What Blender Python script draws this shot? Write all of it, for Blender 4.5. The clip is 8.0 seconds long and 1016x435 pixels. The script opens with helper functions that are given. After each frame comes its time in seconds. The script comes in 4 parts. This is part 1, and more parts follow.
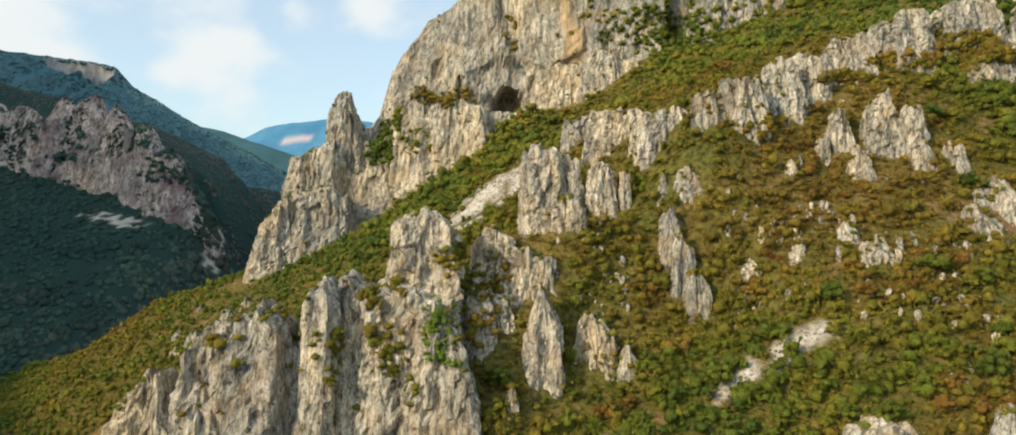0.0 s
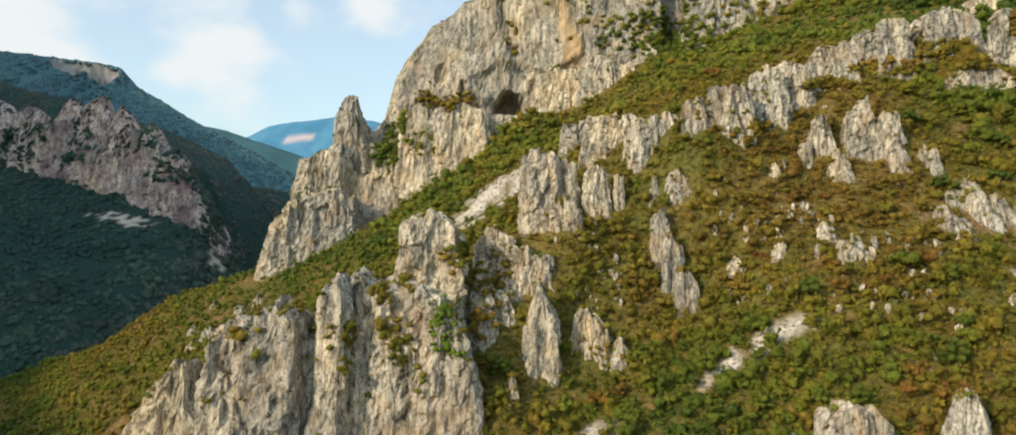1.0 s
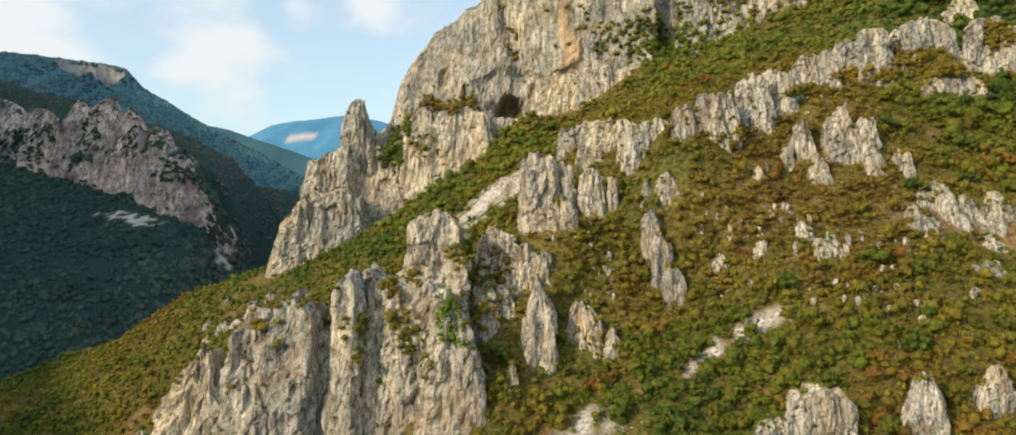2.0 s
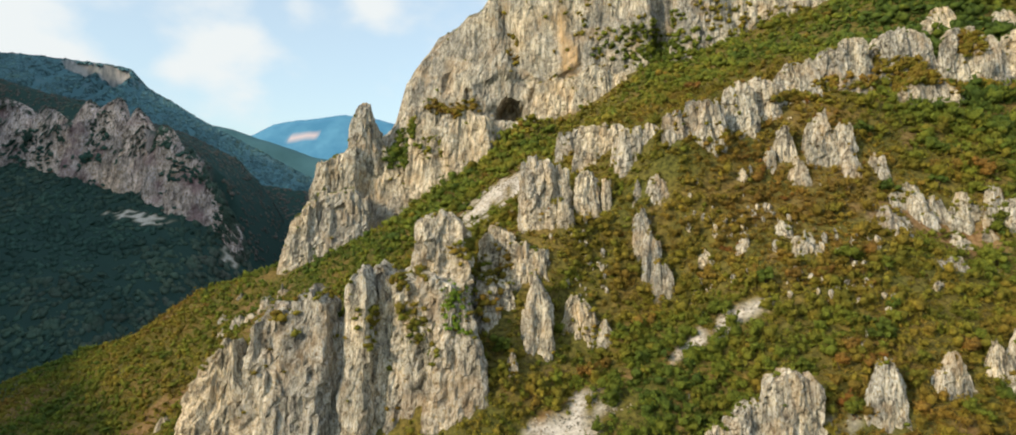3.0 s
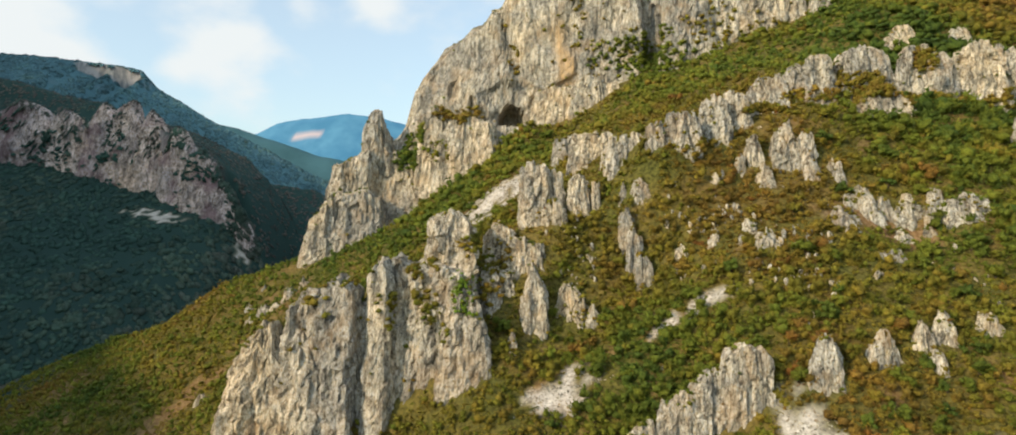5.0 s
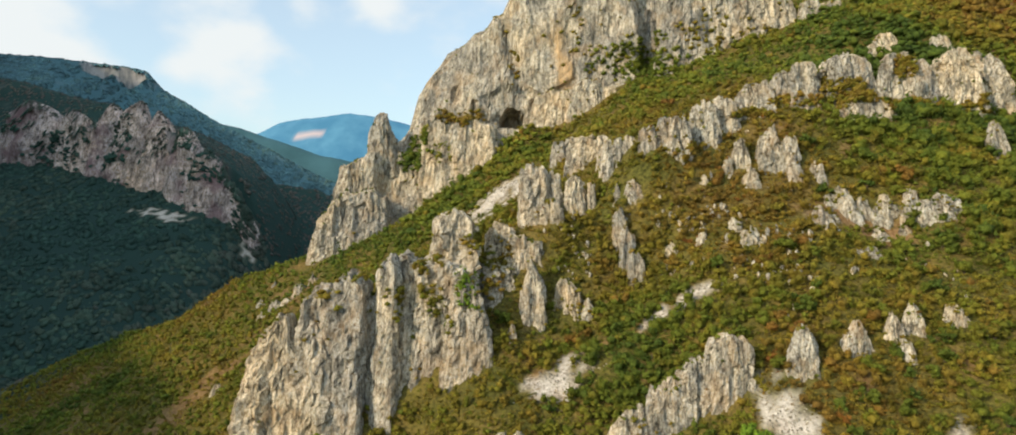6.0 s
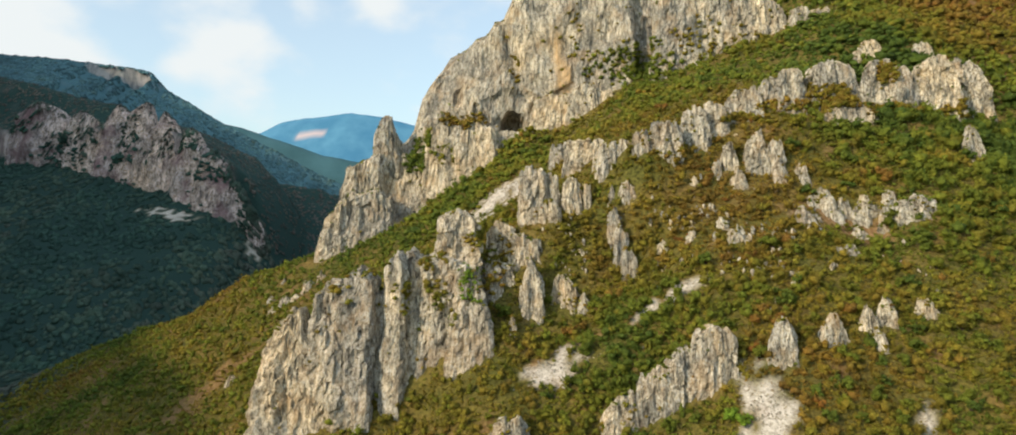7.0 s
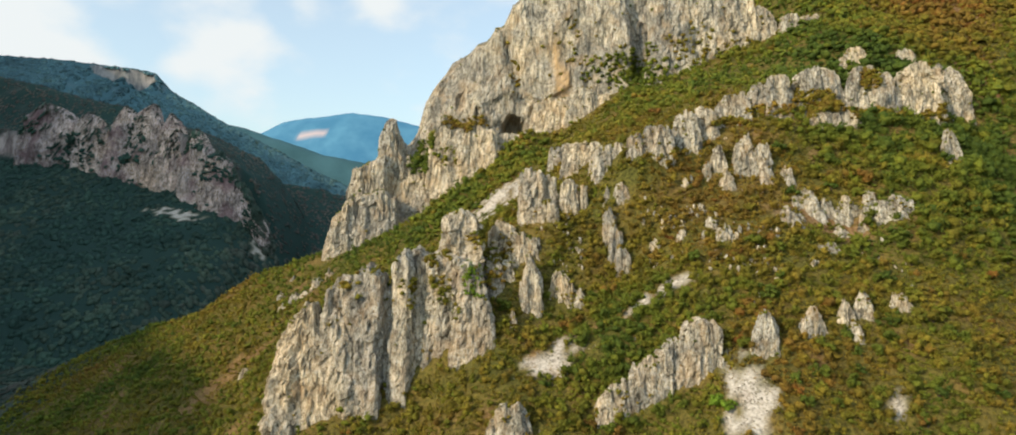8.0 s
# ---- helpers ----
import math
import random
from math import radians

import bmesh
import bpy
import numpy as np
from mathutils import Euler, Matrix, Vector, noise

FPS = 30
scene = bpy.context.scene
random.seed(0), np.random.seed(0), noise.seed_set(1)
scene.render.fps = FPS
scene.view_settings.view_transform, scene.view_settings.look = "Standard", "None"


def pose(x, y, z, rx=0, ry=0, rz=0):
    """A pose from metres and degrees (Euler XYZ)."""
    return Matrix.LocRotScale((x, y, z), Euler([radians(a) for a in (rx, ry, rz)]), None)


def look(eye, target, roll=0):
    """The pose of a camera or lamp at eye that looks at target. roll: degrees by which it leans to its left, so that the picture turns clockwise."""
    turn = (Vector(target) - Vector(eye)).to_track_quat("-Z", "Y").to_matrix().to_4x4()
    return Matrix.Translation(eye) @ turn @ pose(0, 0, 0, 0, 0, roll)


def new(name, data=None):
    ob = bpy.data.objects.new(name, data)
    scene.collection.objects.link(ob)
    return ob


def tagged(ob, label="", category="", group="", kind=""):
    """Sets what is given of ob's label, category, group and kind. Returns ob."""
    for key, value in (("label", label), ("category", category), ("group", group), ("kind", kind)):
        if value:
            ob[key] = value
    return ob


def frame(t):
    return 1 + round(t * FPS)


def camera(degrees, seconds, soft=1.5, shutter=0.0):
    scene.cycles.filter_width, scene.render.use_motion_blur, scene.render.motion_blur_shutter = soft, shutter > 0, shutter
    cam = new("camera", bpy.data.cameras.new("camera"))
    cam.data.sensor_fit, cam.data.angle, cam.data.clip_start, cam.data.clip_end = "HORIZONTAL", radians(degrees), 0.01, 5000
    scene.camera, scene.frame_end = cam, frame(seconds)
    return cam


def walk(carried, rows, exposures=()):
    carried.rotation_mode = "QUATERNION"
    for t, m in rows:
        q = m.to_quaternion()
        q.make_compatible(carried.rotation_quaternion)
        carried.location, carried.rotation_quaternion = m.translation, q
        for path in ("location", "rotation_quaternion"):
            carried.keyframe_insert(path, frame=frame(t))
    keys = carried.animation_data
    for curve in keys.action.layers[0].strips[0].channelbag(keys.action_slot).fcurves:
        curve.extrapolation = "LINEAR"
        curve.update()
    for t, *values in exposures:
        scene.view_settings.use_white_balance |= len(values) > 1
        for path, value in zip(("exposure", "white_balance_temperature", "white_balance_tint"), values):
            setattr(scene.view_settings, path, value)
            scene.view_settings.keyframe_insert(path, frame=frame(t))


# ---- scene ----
cam = camera(74.0, 8.0, 1.75)
# seconds, x, y, z in metres from the first eye; yaw, pitch, roll in degrees
ROWS = [
    (0.0, 0.02, 0.05, -0.01, 0.004, 0.007, -0.019),
    (0.5, 0.16, -4.75, 0.29, 0.082, -0.072, -0.076),
    (1.0, 0.31, -10.05, 0.54, 0.156, -0.144, -0.120),
    (1.5, 0.47, -15.75, 0.75, 0.227, -0.210, -0.152),
    (3.0, 1.01, -34.40, 1.15, 0.420, -0.376, -0.199),
    (3.5, 1.20, -40.90, 1.23, 0.478, -0.422, -0.201),
    (4.0, 1.39, -47.44, 1.29, 0.533, -0.463, -0.200),
    (4.5, 1.58, -54.01, 1.33, 0.585, -0.501, -0.196),
    (6.0, 2.14, -73.63, 1.46, 0.723, -0.597, -0.183),
    (6.5, 2.31, -80.14, 1.52, 0.763, -0.624, -0.182),
    (7.0, 2.47, -86.67, 1.59, 0.800, -0.650, -0.186),
    (7.5, 2.62, -93.26, 1.68, 0.835, -0.674, -0.196),
    (8.0, 2.76, -99.93, 1.81, 0.867, -0.698, -0.214),
]
walk(cam, [(t, pose(x, y, z, 90 + pitch, 0, yaw) @ pose(0, 0, 0, 0, 0, roll)) for t, x, y, z, yaw, pitch, roll in ROWS])

scene.view_settings.exposure = -0.09

# ---------------------------------------------------------------- light
SUN_FROM = Vector((-0.80, -0.60, 0.0)).normalized()
SUN_UP = radians(27)
world = bpy.data.worlds.new("world")
scene.world = world
world.use_nodes = True
wn, wl = world.node_tree.nodes, world.node_tree.links
wn.clear()
w_out = wn.new("ShaderNodeOutputWorld")
w_bg = wn.new("ShaderNodeBackground")
sky = wn.new("ShaderNodeTexSky")
sky.sky_type = "NISHITA"
sky.sun_disc = False
sky.sun_elevation = SUN_UP
sky.sun_rotation = math.atan2(SUN_FROM.x, SUN_FROM.y)
sky.air_density, sky.dust_density, sky.ozone_density = 1.0, 2.0, 2.0
w_bg.inputs["Strength"].default_value = 0.28
coord = wn.new("ShaderNodeTexCoord")
flat = wn.new("ShaderNodeMapping")
flat.inputs["Scale"].default_value = (1.0, 1.0, 1.6)
wl.new(coord.outputs["Generated"], flat.inputs["Vector"])
puff = wn.new("ShaderNodeTexNoise")
puff.inputs["Scale"].default_value = 9.0
puff.inputs["Detail"].default_value = 5.0
puff.inputs["Roughness"].default_value = 0.45
wl.new(flat.outputs["Vector"], puff.inputs["Vector"])


def cloud_bank(way, reach, thick):
    """A soft bank of cloud round a direction in the sky: 1 at its heart, 0 past its reach."""
    away = wn.new("ShaderNodeVectorMath")
    away.operation = "DISTANCE"
    away.inputs[1].default_value = Vector(way).normalized()
    wl.new(coord.outputs["Generated"], away.inputs[0])
    fall = wn.new("ShaderNodeMapRange")
    fall.interpolation_type = "SMOOTHSTEP"
    for socket, value in zip(("From Min", "From Max", "To Min", "To Max"), (0.0, reach, thick, 0.0)):
        fall.inputs[socket].default_value = value
    wl.new(away.outputs["Value"], fall.inputs["Value"])
    return fall.outputs["Result"]


clouds = None
for way, reach, thick in (((-0.455, 1.0, 0.245), 0.11, 0.55), ((-0.72, 1.0, 0.285), 0.15, 0.50), ((-0.315, 1.0, 0.305), 0.05, 0.5), ((-0.2, 1.0, 0.33), 0.07, 0.35),
                          ((-0.1, 1.0, 0.22), 0.14, 0.22), ((-1.2, 1.0, 0.5), 0.4, 0.4), ((0.6, 1.0, 0.7), 0.4, 0.4), ((0.3, -1.0, 0.6), 0.5, 0.4)):
    bank = cloud_bank(way, reach, thick)
    if clouds is None:
        clouds = bank
    else:
        both = wn.new("ShaderNodeMath")
        both.operation = "MAXIMUM"
        wl.new(clouds, both.inputs[0])
        wl.new(bank, both.inputs[1])
        clouds = both.outputs[0]
mass = wn.new("ShaderNodeMath")
mass.operation = "MULTIPLY_ADD"
wl.new(puff.outputs["Fac"], mass.inputs[0])
mass.inputs[1].default_value = 1.4
wl.new(clouds, mass.inputs[2])
veil = wn.new("ShaderNodeMapRange")
veil.interpolation_type = "SMOOTHSTEP"
for socket, value in zip(("From Min", "From Max", "To Min", "To Max"), (0.72, 1.18, 0.40, 0.97)):
    veil.inputs[socket].default_value = value
wl.new(mass.outputs[0], veil.inputs["Value"])
w_mix = wn.new("ShaderNodeMix")
w_mix.data_type = "RGBA"
wl.new(veil.outputs["Result"], w_mix.inputs["Factor"])
tint = wn.new("ShaderNodeMix")
tint.data_type, tint.blend_type = "RGBA", "MULTIPLY"
tint.inputs["Factor"].default_value = 1.0
tint.inputs["B"].default_value = (0.86, 0.98, 0.92, 1)
wl.new(sky.outputs["Color"], tint.inputs["A"])
wl.new(tint.outputs["Result"], w_mix.inputs["A"])
w_mix.inputs["B"].default_value = (3.35, 3.5, 3.5, 1)
wl.new(w_mix.outputs["Result"], w_bg.inputs["Color"])
wl.new(w_bg.outputs["Background"], w_out.inputs["Surface"])

lamp = bpy.data.lights.new("sun", "SUN")
lamp.energy, lamp.angle, lamp.color = 3.5, radians(1.5), (1.0, 0.78, 0.53)
sun = new("sun", lamp)
sun.matrix_world = look(Vector((0, 0, 400)) + 100 * (SUN_FROM * math.cos(SUN_UP) + Vector((0, 0, math.sin(SUN_UP)))), (0, 0, 400))


# ---------------------------------------------------------------- noise
def scatter_hash(i, j, k):
    h = (i * 374761393 + j * 668265263 + k * 1274126177) & 0x7FFFFFFF
    h = ((h ^ (h >> 13)) * 1103515245) & 0x7FFFFFFF
    h = ((h ^ (h >> 11)) * 69069 + 12345) & 0x7FFFFFFF
    return ((h ^ (h >> 15)) & 0xFFFF) / 65535.0


def lump(x, y, z):
    """Smooth value noise, -1 to 1."""
    xi, yi, zi = np.floor(x).astype(np.int64), np.floor(y).astype(np.int64), np.floor(z).astype(np.int64)
    fx, fy, fz = x - xi, y - yi, z - zi
    fx, fy, fz = (f * f * f * (f * (f * 6 - 15) + 10) for f in (fx, fy, fz))
    total = 0
    for dx, wx in ((0, 1 - fx), (1, fx)):
        for dy, wy in ((0, 1 - fy), (1, fy)):
            for dz, wz in ((0, 1 - fz), (1, fz)):
                total = total + wx * wy * wz * scatter_hash(xi + dx, yi + dy, zi + dz)
    return total * 2 - 1


def rough(x, y, z, octaves=4, gain=0.5):
    total, a = 0, 1.0
    for o in range(octaves):
        total = total + a * lump(x + 17.3 * o, y - 9.1 * o, z + 5.7 * o)
        x, y, z, a = x * 2.03, y * 2.03, z * 2.03, a * gain
    return total


def columns(s, k):
    """Upright joints along s: each column's own number, and 0 in the joint to 1 on its face."""
    base = np.floor(s).astype(np.int64)
    best, second, who = np.full(s.shape, 9.0), np.full(s.shape, 9.0), base.copy()
    for d in (-1, 0, 1):
        i = base + d
        away = np.abs(s - (i + 0.15 + 0.7 * scatter_hash(i, k, k + 3)))
        nearer = away < best
        second = np.where(nearer, best, np.minimum(second, away))
        who, best = np.where(nearer, i, who), np.where(nearer, away, best)
    return who, np.clip((second - best) * 2.2, 0, 1)


def blocks(x, y, z, k):
    """Angular blocks: each cell's own offset and tilt, -1 to 1 or so."""
    xi, yi, zi = np.floor(x).astype(np.int64), np.floor(y).astype(np.int64), np.floor(z).astype(np.int64)
    best, value = np.full(x.shape, 99.0), np.zeros(x.shape)
    for dx in (-1, 0, 1):
        for dy in (-1, 0, 1):
            for dz in (-1, 0, 1):
                i, j, m = xi + dx, yi + dy, zi + dz
                h1, h2, h3 = scatter_hash(i, j, m + k), scatter_hash(j, m + k, i), scatter_hash(m + k, i, j)
                ox, oy, oz = x - i - h1, y - j - h2, z - m - h3
                away = ox * ox + oy * oy + oz * oz
                tilt = (h2 + h3 - 1) * 1.3 + 1.5 * (ox * (h3 - 0.5) + oy * (h1 - 0.5)) + 0.35 * oz * (h2 - 0.5)
                near = away < best
                best, value = np.where(near, away, best), np.where(near, tilt, value)
    return value


def step(a, b, v):
    v = np.clip((v - a) / (b - a), 0, 1)
    return v * v * (3 - 2 * v)


# ---------------------------------------------------------------- the lie of the land
HILL = (-6.33, 44.54, 52.69, -8.99, 13.01, -14.47, -2.48, 5.06, -0.94, 1.54)
KNOLLS = [  # knolls and hollows: x, y, reach, rise
    (50, 190, 32, 14.5), (27, 97, 32, -9.2), (120, 143, 14, -8.5), (200, 194, 20, -11.3), (-20, 160, 32, 7.6), (18, 137, 14, -10.2), (170, 231, 32, 13.5), (100, 200, 32, 11.2),
    (49, 166, 14, 9.9), (10, 157, 14, 7.6), (42, 143, 14, -7.8), (5, 277, 14, 6.8), (137, 85, 20, 11.0), (27, 263, 20, -5.8), (-116, 191, 32, -7.7), (-42, 108, 18, -8), (-3, 210, 10, 3), (-138, 284, 36, 8), (165, 312, 32, 16), (-310, 360, 36, -16), (-163, 292, 26, 5), (-112, 274, 22, 2.5), (-185, 305, 40, 3), (-31, 119, 13, -9)]


def hill(x, y):
    """The near mountainside: a cubic surface, carried on straight past its edges, broken off along the spur's crest."""
    cx, cy = np.clip(x, -230, 215), np.clip(y, 70, 300)
    u, v = cx / 100, (cy - 180) / 100
    c = HILL
    z = c[0] + c[1] * u + c[2] * v + c[3] * u * u + c[4] * u * v + c[5] * v * v + c[6] * u**3 + c[7] * u * u * v + c[8] * u * v * v + c[9] * v**3
    gx = (c[1] + 2 * c[3] * u + c[4] * v + 3 * c[6] * u * u + 2 * c[7] * u * v + c[8] * v * v) / 100
    gy = (c[2] + c[4] * u + 2 * c[5] * v + c[7] * u * u + 2 * c[8] * u * v + 3 * c[9] * v * v) / 100
    z = z + gx * (x - cx) + np.maximum(gy, 0.3) * (y - cy)
    for kx, ky, reach, rise in KNOLLS:
        z = z + rise * np.exp(-((x - kx) ** 2 + (y - ky) ** 2) / reach**2)
    # spur: falls into the gorge past its crest
    crest = 278 - 0.45 * (x + 110)
    past = np.where(x < -40, np.maximum(0, y - crest), 0) * step(-40, -70, x)
    z = z - 1.25 * past
    return z


def left_mountain(x, y):
    """The wooded mountain across the gorge, with its cliff band."""
    bend = 16 * lump(x / 70, 0 * x, 0 * x + 3.3) + 8 * lump(x / 24, 0 * x, 0 * x + 8.1) + 3 * lump(x / 8, 0 * x, 0 * x + 2.1)
    foot = 712 - 0.18 * (x + 345) + 0.5 * bend
    base = np.interp(x, [-1500, -560, -480, -362, -310, -285, -262, -200, 600], [190, 58, 40, 14, -20, -52, -90, -160, -420])
    tall = np.interp(x, [-900, -640, -560, -465, -430, -362, -330, -300, -275], [30, 36, 46, 80, 76, 58, 50, 24, 0])
    rise = np.interp(x, [-1500, -700, -573, -500, -460], [160, 75, 50, 12, 2])
    z = base - 0.58 * np.maximum(0, foot - y)
    up = y - foot
    lean = 16 + 10 * lump(x / 30, y / 60, 0 * x + 5)
    share = np.clip(up / np.maximum(lean, 6), 0, 1)
    share = share + 0.10 * np.sin(share * np.pi) * rough(x / 18, y / 18, 0 * x + 7, 3)
    z = z + tall * share + rise * step(lean, 130, up)
    return z - np.maximum(0, up - 130) * 0.6


def back_mountain(x, y):
    crest = np.interp(x, [-4000, -1400, -905, -760, -700, -672, -558, -397, -150, 100, 500], [330, 330, 298, 280, 268, 236, 168, 82, -40, -120, -200])
    d = 1200 - y
    near = crest - 0.55 * np.maximum(0, d) - np.where(d > 8, 30, 0) * step(-688, -705, x) * step(-850, -760, x) * (0.75 + 0.4 * lump(x / 14, 0 * x, 0 * x + 6))
    return near - 0.4 * np.maximum(0, -d)


def middle_ridge(x, y):
    """A lower brown ridge that closes the gorge behind the cliffs."""
    crest = np.interp(x, [-900, -560, -417, -330, -250, -120, 100], [-60, 50, 55, 40, 24, -10, -120])
    return crest - 0.62 * np.abs(y - 950) + 5 * rough(x / 40, y / 40, 0 * x + 21, 3)


WEST_RIDGE = [(-400, -150, 119), (-445, -15, 122), (-520, 66, 120), (-620, 120, 165), (-900, 340, 450), (-1150, 820, 540), (-1350, 1250, 540)]


def west_ridge(x, y):
    """The gorge's western mountain, beside and behind the camera; the low sun stands behind it."""
    z = np.full(x.shape, -900.0)
    for (ax, ay, az), (bx, by, bz) in zip(WEST_RIDGE, WEST_RIDGE[1:]):
        t = np.clip(((x - ax) * (bx - ax) + (y - ay) * (by - ay)) / ((bx - ax) ** 2 + (by - ay) ** 2), 0, 1)
        away = np.hypot(x - ax - t * (bx - ax), y - ay - t * (by - ay))
        z = np.maximum(z, az + t * (bz - az) - 1.5 * away)
    return z


def land(x, y):
    """Height of the ground everywhere."""
    floor = -215 + 12 * rough(x / 150, y / 150, 0 * x, 3)
    h = hill(x, y)
    top = 175 + 0.12 * np.maximum(0, y - 330)
    h = np.where(h > top - 30, top - 30 + 30 * (1 - np.exp(-np.maximum(0, h - top + 30) / 30)), h)
    h = np.where(y > 330, h - 0.25 * (y - 330), h)
    rim = 0.5 * np.maximum(0, x - 700)
    z = np.maximum(np.maximum(h - rim, floor), np.maximum(np.maximum(left_mountain(x, y), back_mountain(x, y)), np.maximum(west_ridge(x, y), middle_ridge(x, y))))
    far = np.hypot(x, y)
    ring = 120 * step(900, 2600, far) + 60 * rough(x / 700, y / 700, 0 * x + 2, 3) * step(700, 1600, far)
    shut = np.where((y < 400) & (x > -600), 0.30, 0.05) * np.maximum(0, far - 900) * step(900, 1500, far)
    z = np.maximum(z, floor + np.minimum(ring + shut, 420))
    z = z + 0.9 * rough(x / 24, y / 24, 0 * x + 1, 3) + 0.35 * rough(x / 5, y / 5, 0 * x + 4, 2)
    return z


SCREES = [  # x, y, reach along x, reach along y, slant
    (68.5, 91, 6.4, 7.5, 0.2), (13.5, 117.5, 7.5, 5.5, 0.75), (57, 127.6, 4.2, 1.6, 0.3), (51, 127, 2.2, 1.4, 0.5), (46.5, 126.2, 2.8, 1.8, 0.5), (42.5, 124.9, 2.5, 1.6, 0.9), (39, 123.6, 2.3, 1.5, 0.9), (-5, 209, 12, 15, 0.15),
    (107, 87, 2, 1.4, 0), (109, 133, 3.5, 2, 0), (98, 145, 5, 1.8, 0.2), (-103, 232, 4, 2, 0.3), (-398, 684, 30, 8, 0.2), (-300, 684, 9, 7, 0)]


def bareness(x, y, wider=0.0):
    """1 where scree or bare earth shows, 0 in the scrub."""
    worst = np.zeros_like(x)
    for sx, sy, rx, ry, slant in SCREES:
        d = np.hypot((x - sx - slant * (y - sy)) / rx, (y - sy) / ry) + 0.65 * rough(x / 3.2, y / 3.2, 0 * x + 9, 4, 0.7)
        d = np.where((y > 320) == (sy > 320), d, 9)
        worst = np.maximum(worst, step(1.1, 0.75, d - wider))
    return worst


# ---------------------------------------------------------------- materials
def material(name, roughness=0.9):
    m = bpy.data.materials.new(name)
    m.use_nodes = True
    n, l = m.node_tree.nodes, m.node_tree.links
    b = n["Principled BSDF"]
    b.inputs["Roughness"].default_value = roughness
    b.inputs["Specular IOR Level"].default_value = 0.15
    return m, n, l, b


def grain(n, l, scale, detail=6.0, squash=(1, 1, 1), rough_=0.6, space="Object"):
    tc = n.new("ShaderNodeTexCoord")
    mp = n.new("ShaderNodeMapping")
    mp.inputs["Scale"].default_value = squash
    tx = n.new("ShaderNodeTexNoise")
    tx.inputs["Scale"].default_value, tx.inputs["Detail"].default_value, tx.inputs["Roughness"].default_value = scale, detail, rough_
    l.new(tc.outputs[space], mp.inputs["Vector"])
    l.new(mp.outputs["Vector"], tx.inputs["Vector"])
    return tx.outputs["Fac"]


def ramp(n, l, fac, stops):
    r = n.new("ShaderNodeValToRGB")
    while len(r.color_ramp.elements) < len(stops):
        r.color_ramp.elements.new(0.5)
    for e, (p, c) in zip(r.color_ramp.elements, stops):
        e.position, e.color = p, (*c, 1) if len(c) == 3 else c
    l.new(fac, r.inputs["Fac"])
    return r.outputs["Color"]


def mixed(n, l, fac, a, b, mode="MIX"):
    m = n.new("ShaderNodeMix")
    m.data_type, m.blend_type = "RGBA", mode
    for socket, value in (("Factor", fac), ("A", a), ("B", b)):
        if isinstance(value, (int, float)):
            m.inputs[socket].default_value = value
        elif isinstance(value, tuple):
            m.inputs[socket].default_value = (*value, 1)
        else:
            l.new(value, m.inputs[socket])
    return m.outputs["Result"]


def attribute(n, name):
    a = n.new("ShaderNodeAttribute")
    a.attribute_name = name
    return a


def bumped(n, l, b, height, strength, distance):
    k = n.new("ShaderNodeBump")
    k.inputs["Strength"].default_value, k.inputs["Distance"].default_value = strength, distance
    l.new(height, k.inputs["Height"])
    l.new(k.outputs["Normal"], b.inputs["Normal"])


